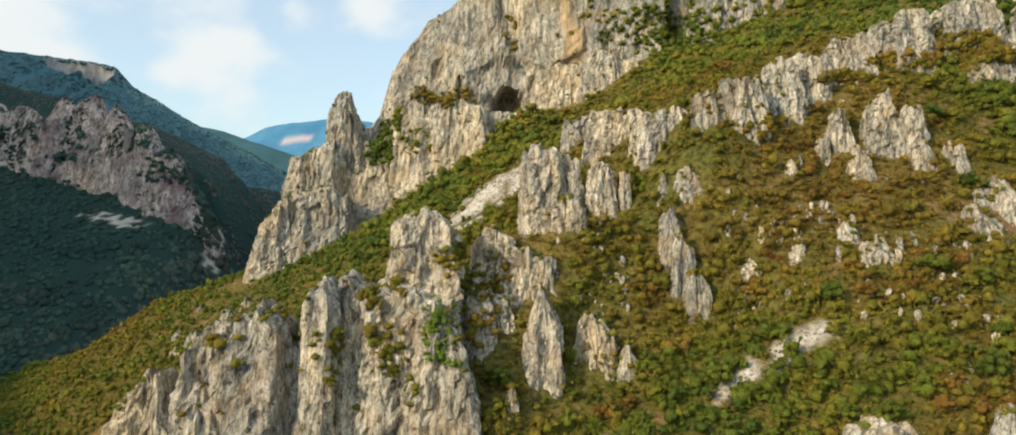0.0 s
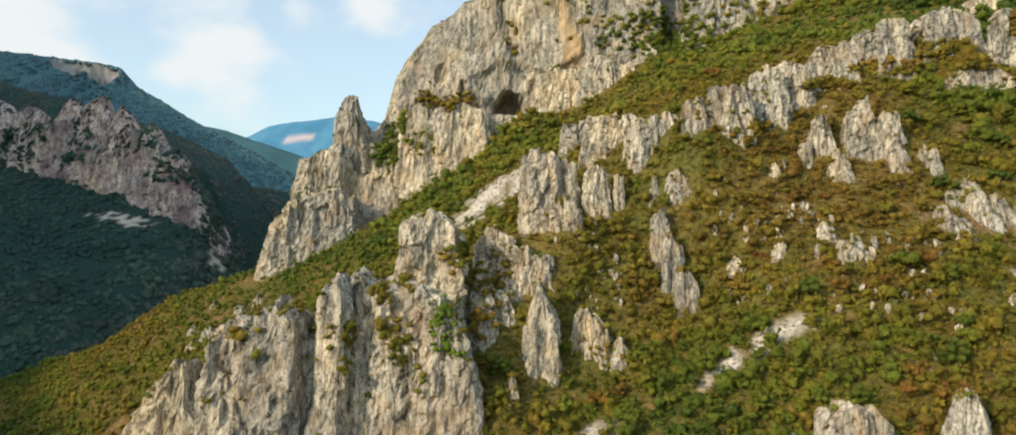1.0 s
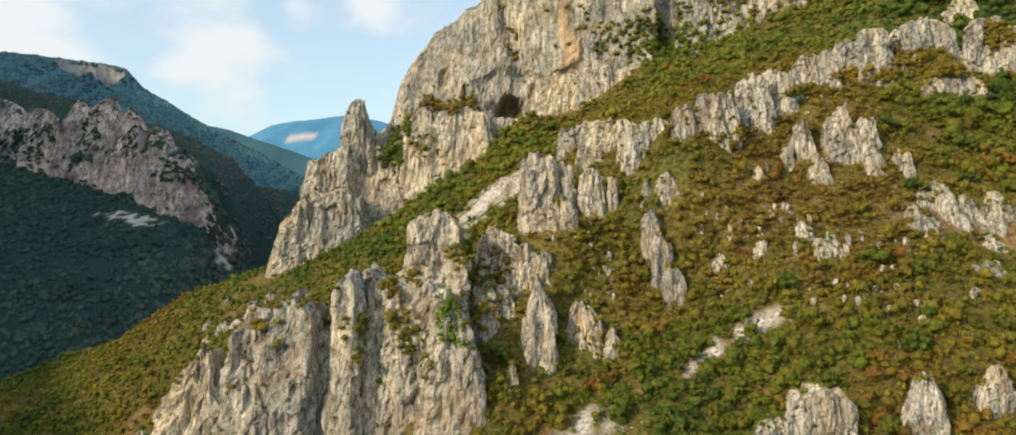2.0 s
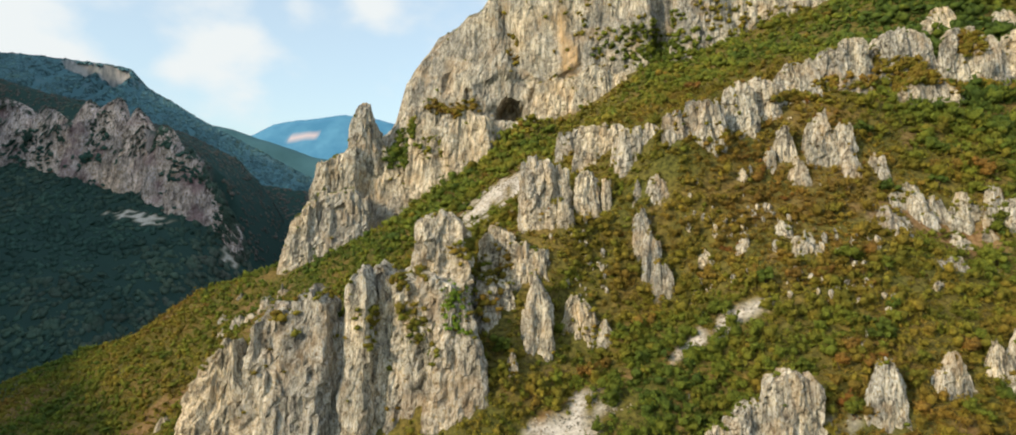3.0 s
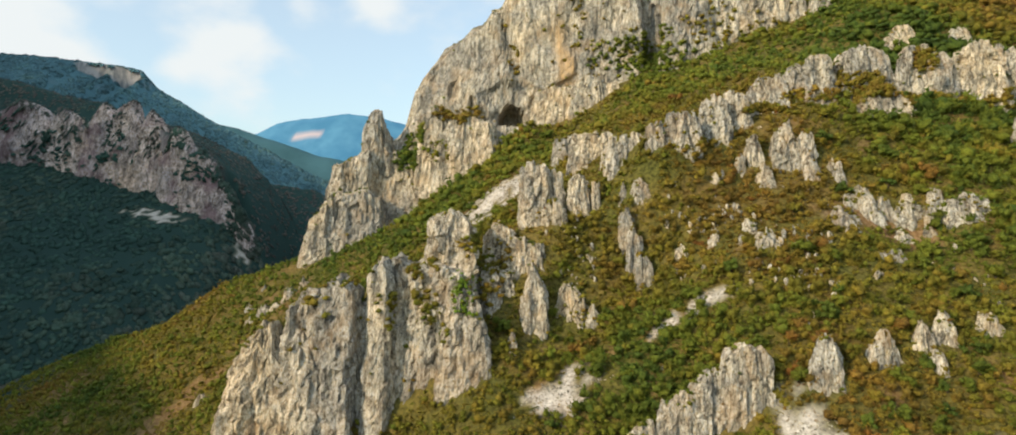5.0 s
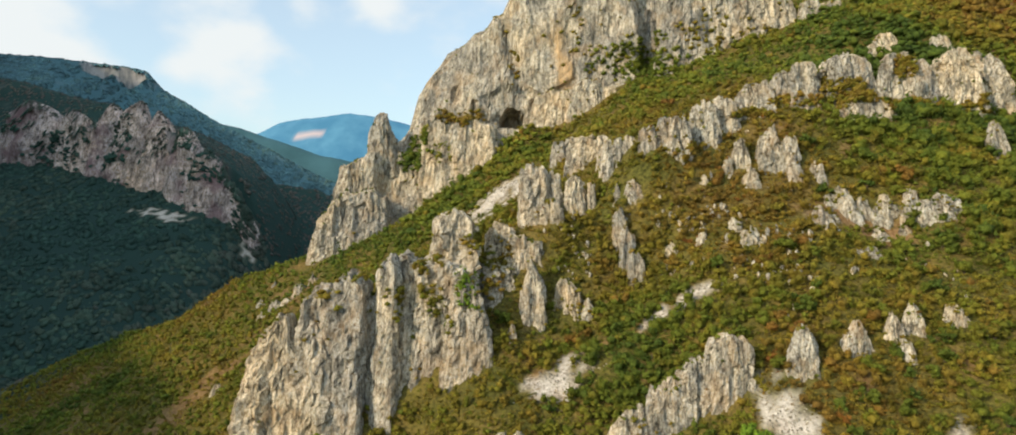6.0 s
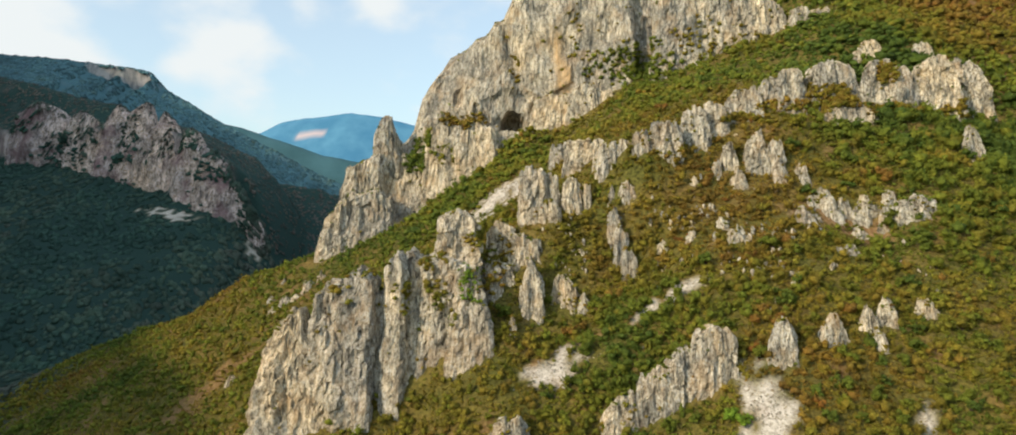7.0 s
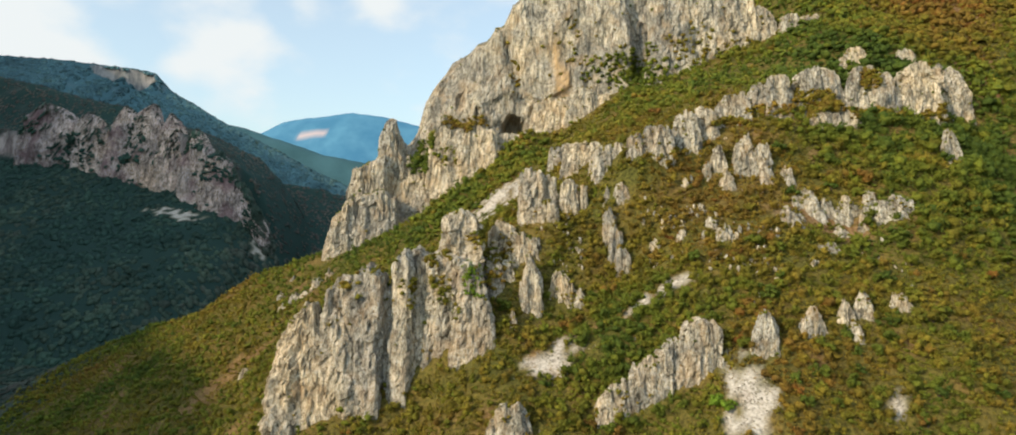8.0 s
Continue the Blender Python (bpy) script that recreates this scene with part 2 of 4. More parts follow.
def limestone(name="limestone", z=1.0, cast=(1.0, 1.0, 1.0), stain=(0.50, 0.33, 0.16), stained=0.32):
    """Weathered limestone; z: the scale of its marks, cast: the tint of the stone."""
    m, n, l, b = material(name, 0.92)
    big = grain(n, l, 0.10 * z, 5)
    streak = grain(n, l, 0.85 * z, 8, (1, 1, 0.13), 0.68)
    blotch = grain(n, l, 0.55 * z, 9, (1, 1, 0.5), 0.72)
    fine = grain(n, l, 2.6 * z, 6, (1, 1, 0.5), 0.75)
    col = ramp(n, l, streak, [(0.35, (0.26, 0.25, 0.23)), (0.42, (0.58, 0.54, 0.465)), (0.53, (0.78, 0.72, 0.61)), (0.66, (0.92, 0.855, 0.735))])
    col = mixed(n, l, 0.9, col, ramp(n, l, blotch, [(0.36, (0.26, 0.26, 0.255)), (0.45, (0.66, 0.655, 0.64)), (0.54, (0.92, 0.91, 0.89)), (0.66, (1, 1, 1))]), "MULTIPLY")
    col = mixed(n, l, 1.0, col, ramp(n, l, fine, [(0.38, (0.10, 0.095, 0.09)), (0.46, (0.46, 0.46, 0.45)), (0.60, (0.78, 0.77, 0.76))]), "OVERLAY")
    tc = n.new("ShaderNodeTexCoord")
    mp = n.new("ShaderNodeMapping")
    mp.inputs["Scale"].default_value = (1, 1, 0.22)
    wob = n.new("ShaderNodeMix")
    wob.data_type, wob.blend_type = "RGBA", "LINEAR_LIGHT"
    wob.inputs["Factor"].default_value = 0.9
    crack = n.new("ShaderNodeTexVoronoi")
    crack.feature = "DISTANCE_TO_EDGE"
    crack.inputs["Scale"].default_value = 0.42
    warp = n.new("ShaderNodeTexNoise")
    warp.inputs["Scale"].default_value = 0.5
    l.new(tc.outputs["Object"], mp.inputs["Vector"])
    l.new(mp.outputs["Vector"], warp.inputs["Vector"])
    l.new(mp.outputs["Vector"], wob.inputs["A"])
    l.new(warp.outputs["Color"], wob.inputs["B"])
    l.new(wob.outputs["Result"], crack.inputs["Vector"])
    joint = ramp(n, l, crack.outputs["Distance"], [(0.0, (0.22, 0.20, 0.17)), (0.05, (0.75, 0.74, 0.72)), (0.10, (1, 1, 1))])
    col = mixed(n, l, 0.55, col, joint, "MULTIPLY")
    hair = n.new("ShaderNodeTexVoronoi")
    hair.feature = "DISTANCE_TO_EDGE"
    hair.inputs["Scale"].default_value = 1.25 * z
    l.new(wob.outputs["Result"], hair.inputs["Vector"])
    splits = ramp(n, l, hair.outputs["Distance"], [(0.0, (0.30, 0.28, 0.25)), (0.07, (0.85, 0.84, 0.82)), (0.14, (1, 1, 1))])
    col = mixed(n, l, 0.25, col, splits, "MULTIPLY")
    lichen = grain(n, l, 0.16 * z, 6, (1, 1, 0.5), 0.65)
    col = mixed(n, l, 0.9, col, ramp(n, l, lichen, [(0.40, (0.50, 0.52, 0.54)), (0.50, (0.84, 0.84, 0.83)), (0.60, (1, 1, 1))]), "MULTIPLY")
    weather = grain(n, l, 0.045 * z, 7, (1, 1, 0.6), 0.62)
    col = mixed(n, l, 1.0, col, ramp(n, l, weather, [(0.38, (0.66, 0.68, 0.71)), (0.47, (0.88, 0.89, 0.90)), (0.56, (1.0, 0.99, 0.95)), (0.64, (1.05, 0.98, 0.87))]), "MULTIPLY")
    own = n.new("ShaderNodeObjectInfo")
    col = mixed(n, l, 1.0, col, ramp(n, l, own.outputs["Random"], [(0.0, (0.84, 0.86, 0.88)), (0.5, (0.97, 0.97, 0.96)), (1.0, (1.05, 1.01, 0.94))]), "MULTIPLY")
    ochre = ramp(n, l, big, [(0.50, (0, 0, 0)), (0.66, (1, 1, 1))])
    warm = n.new("ShaderNodeMath")
    warm.operation = "MULTIPLY"
    l.new(ochre, warm.inputs[0])
    warm.inputs[1].default_value = stained
    col = mixed(n, l, warm.outputs[0], col, stain)
    rust = attribute(n, "rust")
    seep = n.new("ShaderNodeMath")
    seep.operation = "MULTIPLY"
    l.new(rust.outputs["Fac"], seep.inputs[0])
    l.new(ramp(n, l, streak, [(0.36, (0.4, 0.4, 0.4)), (0.5, (1, 1, 1))]), seep.inputs[1])
    col = mixed(n, l, seep.outputs[0], col, (0.60, 0.39, 0.18))
    # lichen and turf where the rock lies back
    geo = n.new("ShaderNodeNewGeometry")
    sep = n.new("ShaderNodeSeparateXYZ")
    l.new(geo.outputs["Normal"], sep.inputs["Vector"])
    turf = n.new("ShaderNodeMath")
    turf.operation = "MULTIPLY_ADD"
    l.new(fine, turf.inputs[0])
    turf.inputs[1].default_value = 0.9
    l.new(sep.outputs["Z"], turf.inputs[2])
    mossy = ramp(n, l, turf.outputs[0], [(1.10, (0, 0, 0)), (1.22, (1, 1, 1))])
    col = mixed(n, l, 1.0, col, cast, "MULTIPLY")
    col = mixed(n, l, mossy, col, (0.11, 0.105, 0.045))
    l.new(col, b.inputs["Base Color"])
    bumped(n, l, b, mixed(n, l, 0.12, mixed(n, l, 0.25, mixed(n, l, 0.4, mixed(n, l, 0.5, streak, blotch), fine), joint), splits), 0.95, 0.8)
    return m


def hillside():
    m, n, l, b = material("hillside", 1.0)
    big, fine = grain(n, l, 0.05, 5), grain(n, l, 0.9, 7)
    col = ramp(n, l, big, [(0.35, (0.092, 0.094, 0.024)), (0.5, (0.130, 0.112, 0.030)), (0.66, (0.175, 0.122, 0.040))])
    col = mixed(n, l, 0.8, col, ramp(n, l, fine, [(0.35, (0.12, 0.12, 0.12)), (0.5, (0.45, 0.45, 0.42)), (0.7, (0.85, 0.82, 0.75))]), "OVERLAY")
    stones = ramp(n, l, fine, [(0.36, (0.34, 0.31, 0.265)), (0.48, (0.52, 0.48, 0.42)), (0.64, (0.66, 0.62, 0.555))])
    bare = attribute(n, "bare")
    col = mixed(n, l, bare.outputs["Fac"], col, stones)
    earth = attribute(n, "earth")
    col = mixed(n, l, earth.outputs["Fac"], col, ramp(n, l, fine, [(0.4, (0.20, 0.10, 0.05)), (0.65, (0.36, 0.22, 0.12))]))
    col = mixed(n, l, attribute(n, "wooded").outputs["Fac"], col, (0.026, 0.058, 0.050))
    # the back mountain's haze, painted as a blue ground colour
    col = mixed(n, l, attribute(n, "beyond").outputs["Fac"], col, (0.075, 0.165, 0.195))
    rock = attribute(n, "cliff")
    streak = grain(n, l, 0.09, 7, (1, 1, 0.3), 0.65)
    stone = ramp(n, l, streak, [(0.36, (0.14, 0.115, 0.11)), (0.48, (0.30, 0.25, 0.235)), (0.60, (0.54, 0.47, 0.44))])
    col = mixed(n, l, rock.outputs["Fac"], col, stone)
    l.new(col, b.inputs["Base Color"])
    bumped(n, l, b, fine, 0.6, 0.6)
    return m


def foliage(deep=(0.085, 0.138, 0.026), contrast=0.45, dry=False):
    m, n, l, b = material("foliage", 0.8)
    hue = attribute(n, "hue")
    col = ramp(n, l, hue.outputs["Fac"], [(0.0, deep), (0.25, (0.185, 0.222, 0.029)), (0.5, (0.275, 0.218, 0.034)),
                                          (0.7, (0.27, 0.170, 0.038)), (0.86, (0.27, 0.12, 0.03)), (1.0, (0.28, 0.045, 0.025))])
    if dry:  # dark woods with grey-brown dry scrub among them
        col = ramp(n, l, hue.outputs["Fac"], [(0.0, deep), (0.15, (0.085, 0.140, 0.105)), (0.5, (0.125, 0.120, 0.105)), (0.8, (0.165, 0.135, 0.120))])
    leafy = grain(n, l, 2.4, 4, (1, 1, 1), 0.7)
    col = mixed(n, l, contrast, col, ramp(n, l, leafy, [(0.36, (0.12, 0.12, 0.12)), (0.5, (0.48, 0.48, 0.48)), (0.66, (0.78, 0.77, 0.7))]), "OVERLAY")
    geo = n.new("ShaderNodeNewGeometry")
    col = mixed(n, l, 0.28, col, ramp(n, l, geo.outputs["Random Per Island"], [(0, (0.3, 0.3, 0.3)), (1, (0.75, 0.75, 0.75))]), "OVERLAY")
    drift = grain(n, l, 0.022 if dry else 0.12, 4, (1, 1, 1), 0.6)
    col = mixed(n, l, 0.8, col, ramp(n, l, drift, [(0.36, (0.30, 0.32, 0.32)), (0.5, (0.5, 0.5, 0.5)), (0.64, (0.66, 0.64, 0.58))]), "OVERLAY")
    l.new(col, b.inputs["Base Color"])
    bumped(n, l, b, leafy, 1.0, 0.6)
    # thin leaves let some of the sun through
    thin = n.new("ShaderNodeBsdfTranslucent")
    l.new(col, thin.inputs["Color"])
    blend = n.new("ShaderNodeMixShader")
    blend.inputs["Fac"].default_value = 0.22
    l.new(b.outputs["BSDF"], blend.inputs[1])
    l.new(thin.outputs["BSDF"], blend.inputs[2])
    l.new(blend.outputs["Shader"], n["Material Output"].inputs["Surface"])
    return m


# Backdrop ridges: haze is painted in as blue and lifted by a faint glow.
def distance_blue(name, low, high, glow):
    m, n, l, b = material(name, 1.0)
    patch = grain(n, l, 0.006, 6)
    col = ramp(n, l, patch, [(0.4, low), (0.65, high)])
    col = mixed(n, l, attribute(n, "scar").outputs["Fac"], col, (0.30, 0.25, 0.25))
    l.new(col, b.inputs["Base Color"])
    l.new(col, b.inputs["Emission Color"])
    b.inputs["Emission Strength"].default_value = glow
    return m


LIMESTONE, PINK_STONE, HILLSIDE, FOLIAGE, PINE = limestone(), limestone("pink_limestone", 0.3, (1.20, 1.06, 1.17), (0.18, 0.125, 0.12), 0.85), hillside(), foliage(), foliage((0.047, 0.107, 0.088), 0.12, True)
# far woods: the air's blue haze is put into the leaf colour
HAZED_PINE = foliage((0.105, 0.225, 0.268), 0.08, True)
FRESH = foliage((0.20, 0.33, 0.035))
BARK = material("bark")[0]
BARK.node_tree.nodes["Principled BSDF"].inputs["Base Color"].default_value = (0.09, 0.07, 0.05, 1)


# ---------------------------------------------------------------- building helpers
def mesh_of(name, verts, faces, mat, smooth=False, values=None):
    """A mesh from arrays; values: floats per vertex by attribute name."""
    me = bpy.data.meshes.new(name)
    verts, faces = np.asarray(verts, np.float32), np.asarray(faces, np.int32)
    n, k = faces.shape
    me.vertices.add(len(verts))
    me.vertices.foreach_set("co", verts.ravel())
    me.loops.add(n * k)
    me.loops.foreach_set("vertex_index", faces.ravel())
    me.polygons.add(n)
    me.polygons.foreach_set("loop_start", np.arange(0, n * k, k, dtype=np.int32))
    me.polygons.foreach_set("loop_total", np.full(n, k, np.int32))
    me.polygons.foreach_set("use_smooth", np.full(n, smooth))
    for key, v in (values or {}).items():
        me.attributes.new(key, "FLOAT", "POINT").data.foreach_set("value", np.asarray(v, np.float32).ravel())
    me.update(calc_edges=True)
    me.materials.append(mat)
    return me


def thing(name, at, label, category, group=""):
    ob = new(name)
    ob.empty_display_size = 1.0
    ob.location = at
    return tagged(ob, label, category, group)


def part(name, me, parent, label=""):
    ob = new(name, me)
    ob.parent = parent
    ob.matrix_parent_inverse = Matrix.Translation(parent.location).inverted()
    return tagged(ob, label)


def grid_faces(rows_, cols, wrap=False):
    r, c = np.meshgrid(np.arange(rows_ - 1), np.arange(cols if wrap else cols - 1), indexing="ij")
    a = r * cols + c
    b = r * cols + (c + 1) % cols
    return np.stack([a, b, b + cols, a + cols], -1).reshape(-1, 4)


FOOTPRINTS, LEDGES, FACES = [], [], []
rock_count = 0


def rock(parent, name, x, y, z, width, height, thick, peak, taper=0.4, cave=False, relief=1.0, crest=None):
    """An upright limestone mass: jointed columns, a broken top highest at the share `peak` of its width, narrowing upwards by `taper`."""
    global rock_count
    rock_count += 1
    k = rock_count
    top = z + height
    low = z - 30 if y > 400 else min(z, float(hill(np.array(x), np.array(y - thick / 2))) - 2, float(hill(np.array(x - width / 2), np.array(y))) - 2)
    height = top - low
    unit = np.clip(max(width, height, 6) / 60, 0.30, 0.74 if y < 400 else 1.8)
    around = int(np.clip(1.7 * (width + thick) / unit, 48, 440 if crest else 300))
    up = int(np.clip(height / unit * 0.66, 18, 104))
    # more of the faces lie towards the valley than towards the hill
    a = np.linspace(0, 2 * np.pi, around, endpoint=False)
    a = a + 0.5 * np.cos(a)
    ca, sa = np.cos(a), np.sin(a)
    lid = max(4, int(up * 0.12))
    v = np.r_[np.linspace(0, 1, up), np.ones(lid)]
    shrink = np.r_[np.ones(up), np.linspace(1, 0, lid + 1)[1:]]
    V = v[:, None]
    share = (V * height - (height - (top - z))) / max(1e-3, top - z)
    share = np.clip(share, -0.6, 1)
    # split faces: flat sides, each with its own lean, meet in sharp edges
    dice = np.random.default_rng(900 + k)
    R = np.full((len(v), around), 1.5)
    for side, out, slack in ((0.0, 1.0, 0.12), (-0.80, 1.26, 0.30), (-1.57, 0.93, 0.12), (-2.35, 1.16, 0.30), (3.14, 1.0, 0.12), (2.2, 1.2, 0.3), (0.95, 1.2, 0.3)):
        turn = side + dice.uniform(-0.22, 0.22)
        away = (out + dice.uniform(-0.10, 0.10)) * (1 - slack * dice.uniform(-0.2, 1.0) * (0.4 + taper) * share)
        R = np.minimum(R, away / np.maximum(np.cos(a - turn), 1e-3)[None, :])
    U, Y = R * ca[None, :] * shrink[:, None], R * sa[None, :] * shrink[:, None]
    # narrowing: the given width holds low down
    slim = 1 - taper * np.sign(share) * np.abs(share) ** 1.7
    slim_y = 1 - (0.3 + 0.5 * taper) * np.clip(share, -0.5, 1)
    # broken summit line
    s = U * width / 2
    along = np.clip(U * 0.5 + 0.5, 0, 1)
    fall = np.where(along < peak, (peak - along) / max(peak, 0.15), (along - peak) / max(1 - peak, 0.15))
    notch = np.clip(width / 8, 1.3, 3.0 if crest else 9.0)
    who, gap_ = columns(s / notch + 31.7 * k, k)
    tilt = (scatter_hash(who, who * 0 + k, who * 0 + 15) - 0.5) * ((s / notch + 31.7 * k) % 1 - 0.5)
    tooth = min(3.2, 0.5 + (0.45 if crest or y > 400 else 0.8) * notch) / height
    crown = 1 - (0.05 + 0.25 * taper) * fall**1.5 - tooth * (scatter_hash(who, who * 0 + k, who * 0 + 5) + 0.9 * tilt + 0.35 * (1 - gap_) ** 4)
    if crest:  # a skyline of its own: heights at places along x
        crown = (np.interp(s + x + 1.2 * lump(s / 3 + k, Y * 2, V * 0), *zip(*crest)) - low) / height - tooth * (scatter_hash(who, who * 0 + k, who * 0 + 5) + 0.9 * tilt)
    crown = crown - 0.6 / height * np.abs(lump(s / 1.3 + k, Y * 3, V * 0 + k)) - 0.04 * np.abs(Y)
    crown = np.clip(crown / (1 if crest else crown.max()), 0.1, 1.1)
    lx = U * slim * width / 2 + (peak - 0.5) * 0.6 * taper * width * np.clip(share, 0, 1)
    ly = Y * slim_y * thick / 2 + 0.10 * (top - z) * np.clip(share, -0.5, 1) * min(1.0, thick / 12)
    lz = low + height * V * (crown if crest else 1 - (1 - crown) * V**2)
    # upright joints, split blocks, runnels and weathering push the faces in and out
    wx, wz = lx + x, lz
    swerve = lump(wx / 6, ly / 6 + k, wz / 16)
    q = lx + 0.8 * ly + 0.6 * swerve + 0.05 * wz * (scatter_hash(np.int64(k), np.int64(3), np.int64(8)) - 0.3)
    big = np.clip(min(width, thick) / 12, 0.3, 1.2) * relief
    g = float(np.clip(y / 210, 1, 3.4))  # the far cliffs are split more coarsely
    push = 0
    for gap, deep, k2 in ((np.clip(width / 3.6, 2.8, 8.0 * g), 1.25, 0), (2.6 * g, 0.45, 50), (1.1 * g, 0.2, 90)):
        who, face = columns(q / gap + 11.3 * k + 0.45 * lump(wx / gap, ly / gap, wz / (4 * gap)), k + k2)
        reach = np.floor(wz / (5 * gap) + 7 * scatter_hash(who, who * 0 + 2, who * 0 + k)).astype(np.int64)
        push = push + big * deep * (0.65 * (scatter_hash(who, who * 0 + 6, who * 0 + k) - 0.5) + 0.7 * (scatter_hash(who, reach, who * 0 + k) - 0.5) - 0.8 * (1 - face) ** 5)
    dip = wz + 0.35 * wx * (scatter_hash(np.int64(k), np.int64(5), np.int64(2)) - 0.5)
    push = push + big * 0.95 * blocks(wx / (4.4 * g) + 0.4 * swerve, ly / (4.4 * g), dip / (18 * g) + 0.4 * swerve, k) + big * 0.5 * blocks(wx / (1.6 * g), ly / (1.6 * g), dip / (7 * g), k + 9)
    push = push + 0.14 * g * relief * blocks(wx / (0.75 * g), ly / (0.75 * g), dip / (3 * g), k + 5)
    crease = (1 - np.abs(lump(q / 1.5 + 4, ly / 3, wz / 12 + k))) ** 7
    push = push - big * 0.3 * crease + big * (0.5 * rough(wx / (10 * g), ly / (10 * g) + k, wz / (16 * g), 2) + 0.2 * rough(wx / (1.2 * g), ly / (1.2 * g) + k, wz / (3.6 * g), 3, 0.7))
    nx, ny = ca / np.maximum(width, 1), sa / np.maximum(thick, 1)
    nn = np.hypot(nx, ny)
    edge = shrink[:, None]
    if thick > 24:
        push = push + 2.4 * rough(wx / 17, ly / 17 + k, wz / 20, 2)
    lx, ly = lx + push * edge * nx / nn, ly + push * edge * ny / nn
    lz = lz + (0.35 + 0.4 * (1 - edge)) * big * rough(wx / 2.2, ly / 2.2, wz / 2.2 + k, 2) * np.clip(V * 2, 0, 1)
    rust = np.zeros_like(lx)
    if cave:
        hx, hz = (lx + x + 0.3) / 6.4, (lz - 48.0) / 9.5
        arch = np.where((hz > -0.15) & (ly < 0), step(1.05, 0.85, np.hypot(hx, np.maximum(hz, 0))), 0)
        # a shallow alcove round the cave under a sharp brow, and two niches beside it
        alcove = step(1.1, 0.7, np.hypot((lx + x - 2 + 0.25 * (lz - 60)) / 17, (lz - 58) / np.where(lz > 58, 13, 16)) + 0.18 * rough(lx / 7, lz / 7, lz * 0, 2))
        ly = ly + 21 * arch + np.where(sa[None, :] < 0, 3.2 * alcove * (1 - arch), 0)
        # a gully runs down to the cave, and a slanting overhang rises beside it
        gully = np.exp(-(((lx + x - 2 + 0.28 * (lz - 80)) / 3.2) ** 2)) * step(62, 70, lz) * step(112, 98, lz)
        brow = 61 + 0.5 * (lx + x - 8) - lz
        brow = step(0, 1.6, brow) * step(15, 6, brow) * step(8, 12, lx + x) * step(38, 31, lx + x)
        ly = ly + np.where(sa[None, :] < 0, 3.4 * gully + 2.6 * brow, 0)
        for cx_, cz_, rx_, rz_, deep in ((-21, 59, 1.7, 3.2, 4.0), (-31, 65, 2.6, 5.5, 2.2)):
            ly = ly + np.where(sa[None, :] < 0, deep * step(1.1, 0.7, np.hypot((lx + x - cx_) / rx_, (lz - cz_) / rz_)), 0)
        rust = step(1, 0, np.abs(lx + x - 26 + 0.05 * (lz - 85)) / (6 + 2 * rough(lz / 9, lx / 4, lz * 0, 2))) * step(72, 82, lz) * step(112, 95, lz)
        rust = np.maximum(rust, step(1, 0.3, np.abs(lx + x - 28.5) / (6 + 2 * rough(lz / 5, lx / 4, lz * 0, 2))) * step(62, 70, lz) * step(88, 80, lz))
        rust = np.maximum(rust, 0.45 * step(1, 0, np.abs(lx + x - 16) / 7) * step(50, 54, lz) * step(68, 60, lz))
        rust = np.maximum(rust, 0.6 * step(1, 0, np.abs(lx + x + 31) / 5) * step(56, 61, lz) * step(76, 68, lz))
        rust = 0.95 * rust * (0.7 + 0.3 * lump(lx / 1.2, lz / 8, lz * 0))
    verts = np.stack([lx + x, ly + y, lz], -1).reshape(-1, 3)
    me = mesh_of(name, verts, grid_faces(up + lid, around, True), LIMESTONE if y < 400 else PINK_STONE, False, {"rust": rust})
    normals = np.empty(len(verts) * 3, np.float32)
    me.vertices.foreach_get("normal", normals)
    nz = normals.reshape(-1, 3)[:, 2]
    flatish = verts[(nz > 0.55) & (verts[:, 2] > low + 4)]
    if len(flatish):
        LEDGES.append(flatish)
    facing = verts[(normals.reshape(-1, 3)[:, 1] < 0.2) & (verts[:, 2] > low + 3)]
    FACES.append(facing)
    FOOTPRINTS.append((x, y, width / 2 * (1 + 0.1 * taper), thick / 2))
    return part(name, me, parent) if parent else new(name, me)


# ---------------------------------------------------------------- ground
def spaced(*runs):
    """Lines from run to run of (start, end, gap at the start, gap at the end)."""
    out = []
    for a, b, g0, g1 in runs:
        p = a
        while p < b - 1e-6:
            out.append(p)
            p += g0 + (g1 - g0) * (p - a) / (b - a)
    out.append(runs[-1][1])
    return np.array(out)


xs = spaced((-4900, -1400, 300, 40), (-1400, -700, 40, 6), (-700, -230, 4.5, 4.5), (-230, 225, 2.7, 2.7), (225, 800, 4, 60), (800, 4900, 60, 300))
ys = spaced((-4900, -400, 300, 30), (-400, 60, 30, 3), (60, 310, 2.6, 2.6), (310, 620, 3, 9), (620, 800, 4.5, 4.5), (800, 1150, 6, 10), (1150, 1260, 5, 5), (1260, 4900, 12, 300))
def ochre_strip(x, y):
    """1 on the worn strip of ochre earth low on the spur."""
    return step(0.35, 0.7, np.exp(-(((x + 130 - 0.75 * (y - 190)) / 9) ** 2 + ((y - 190) / 24) ** 2)) + 0.45 * rough(x / 7, y / 7, 0 * x + 6, 4, 0.65))


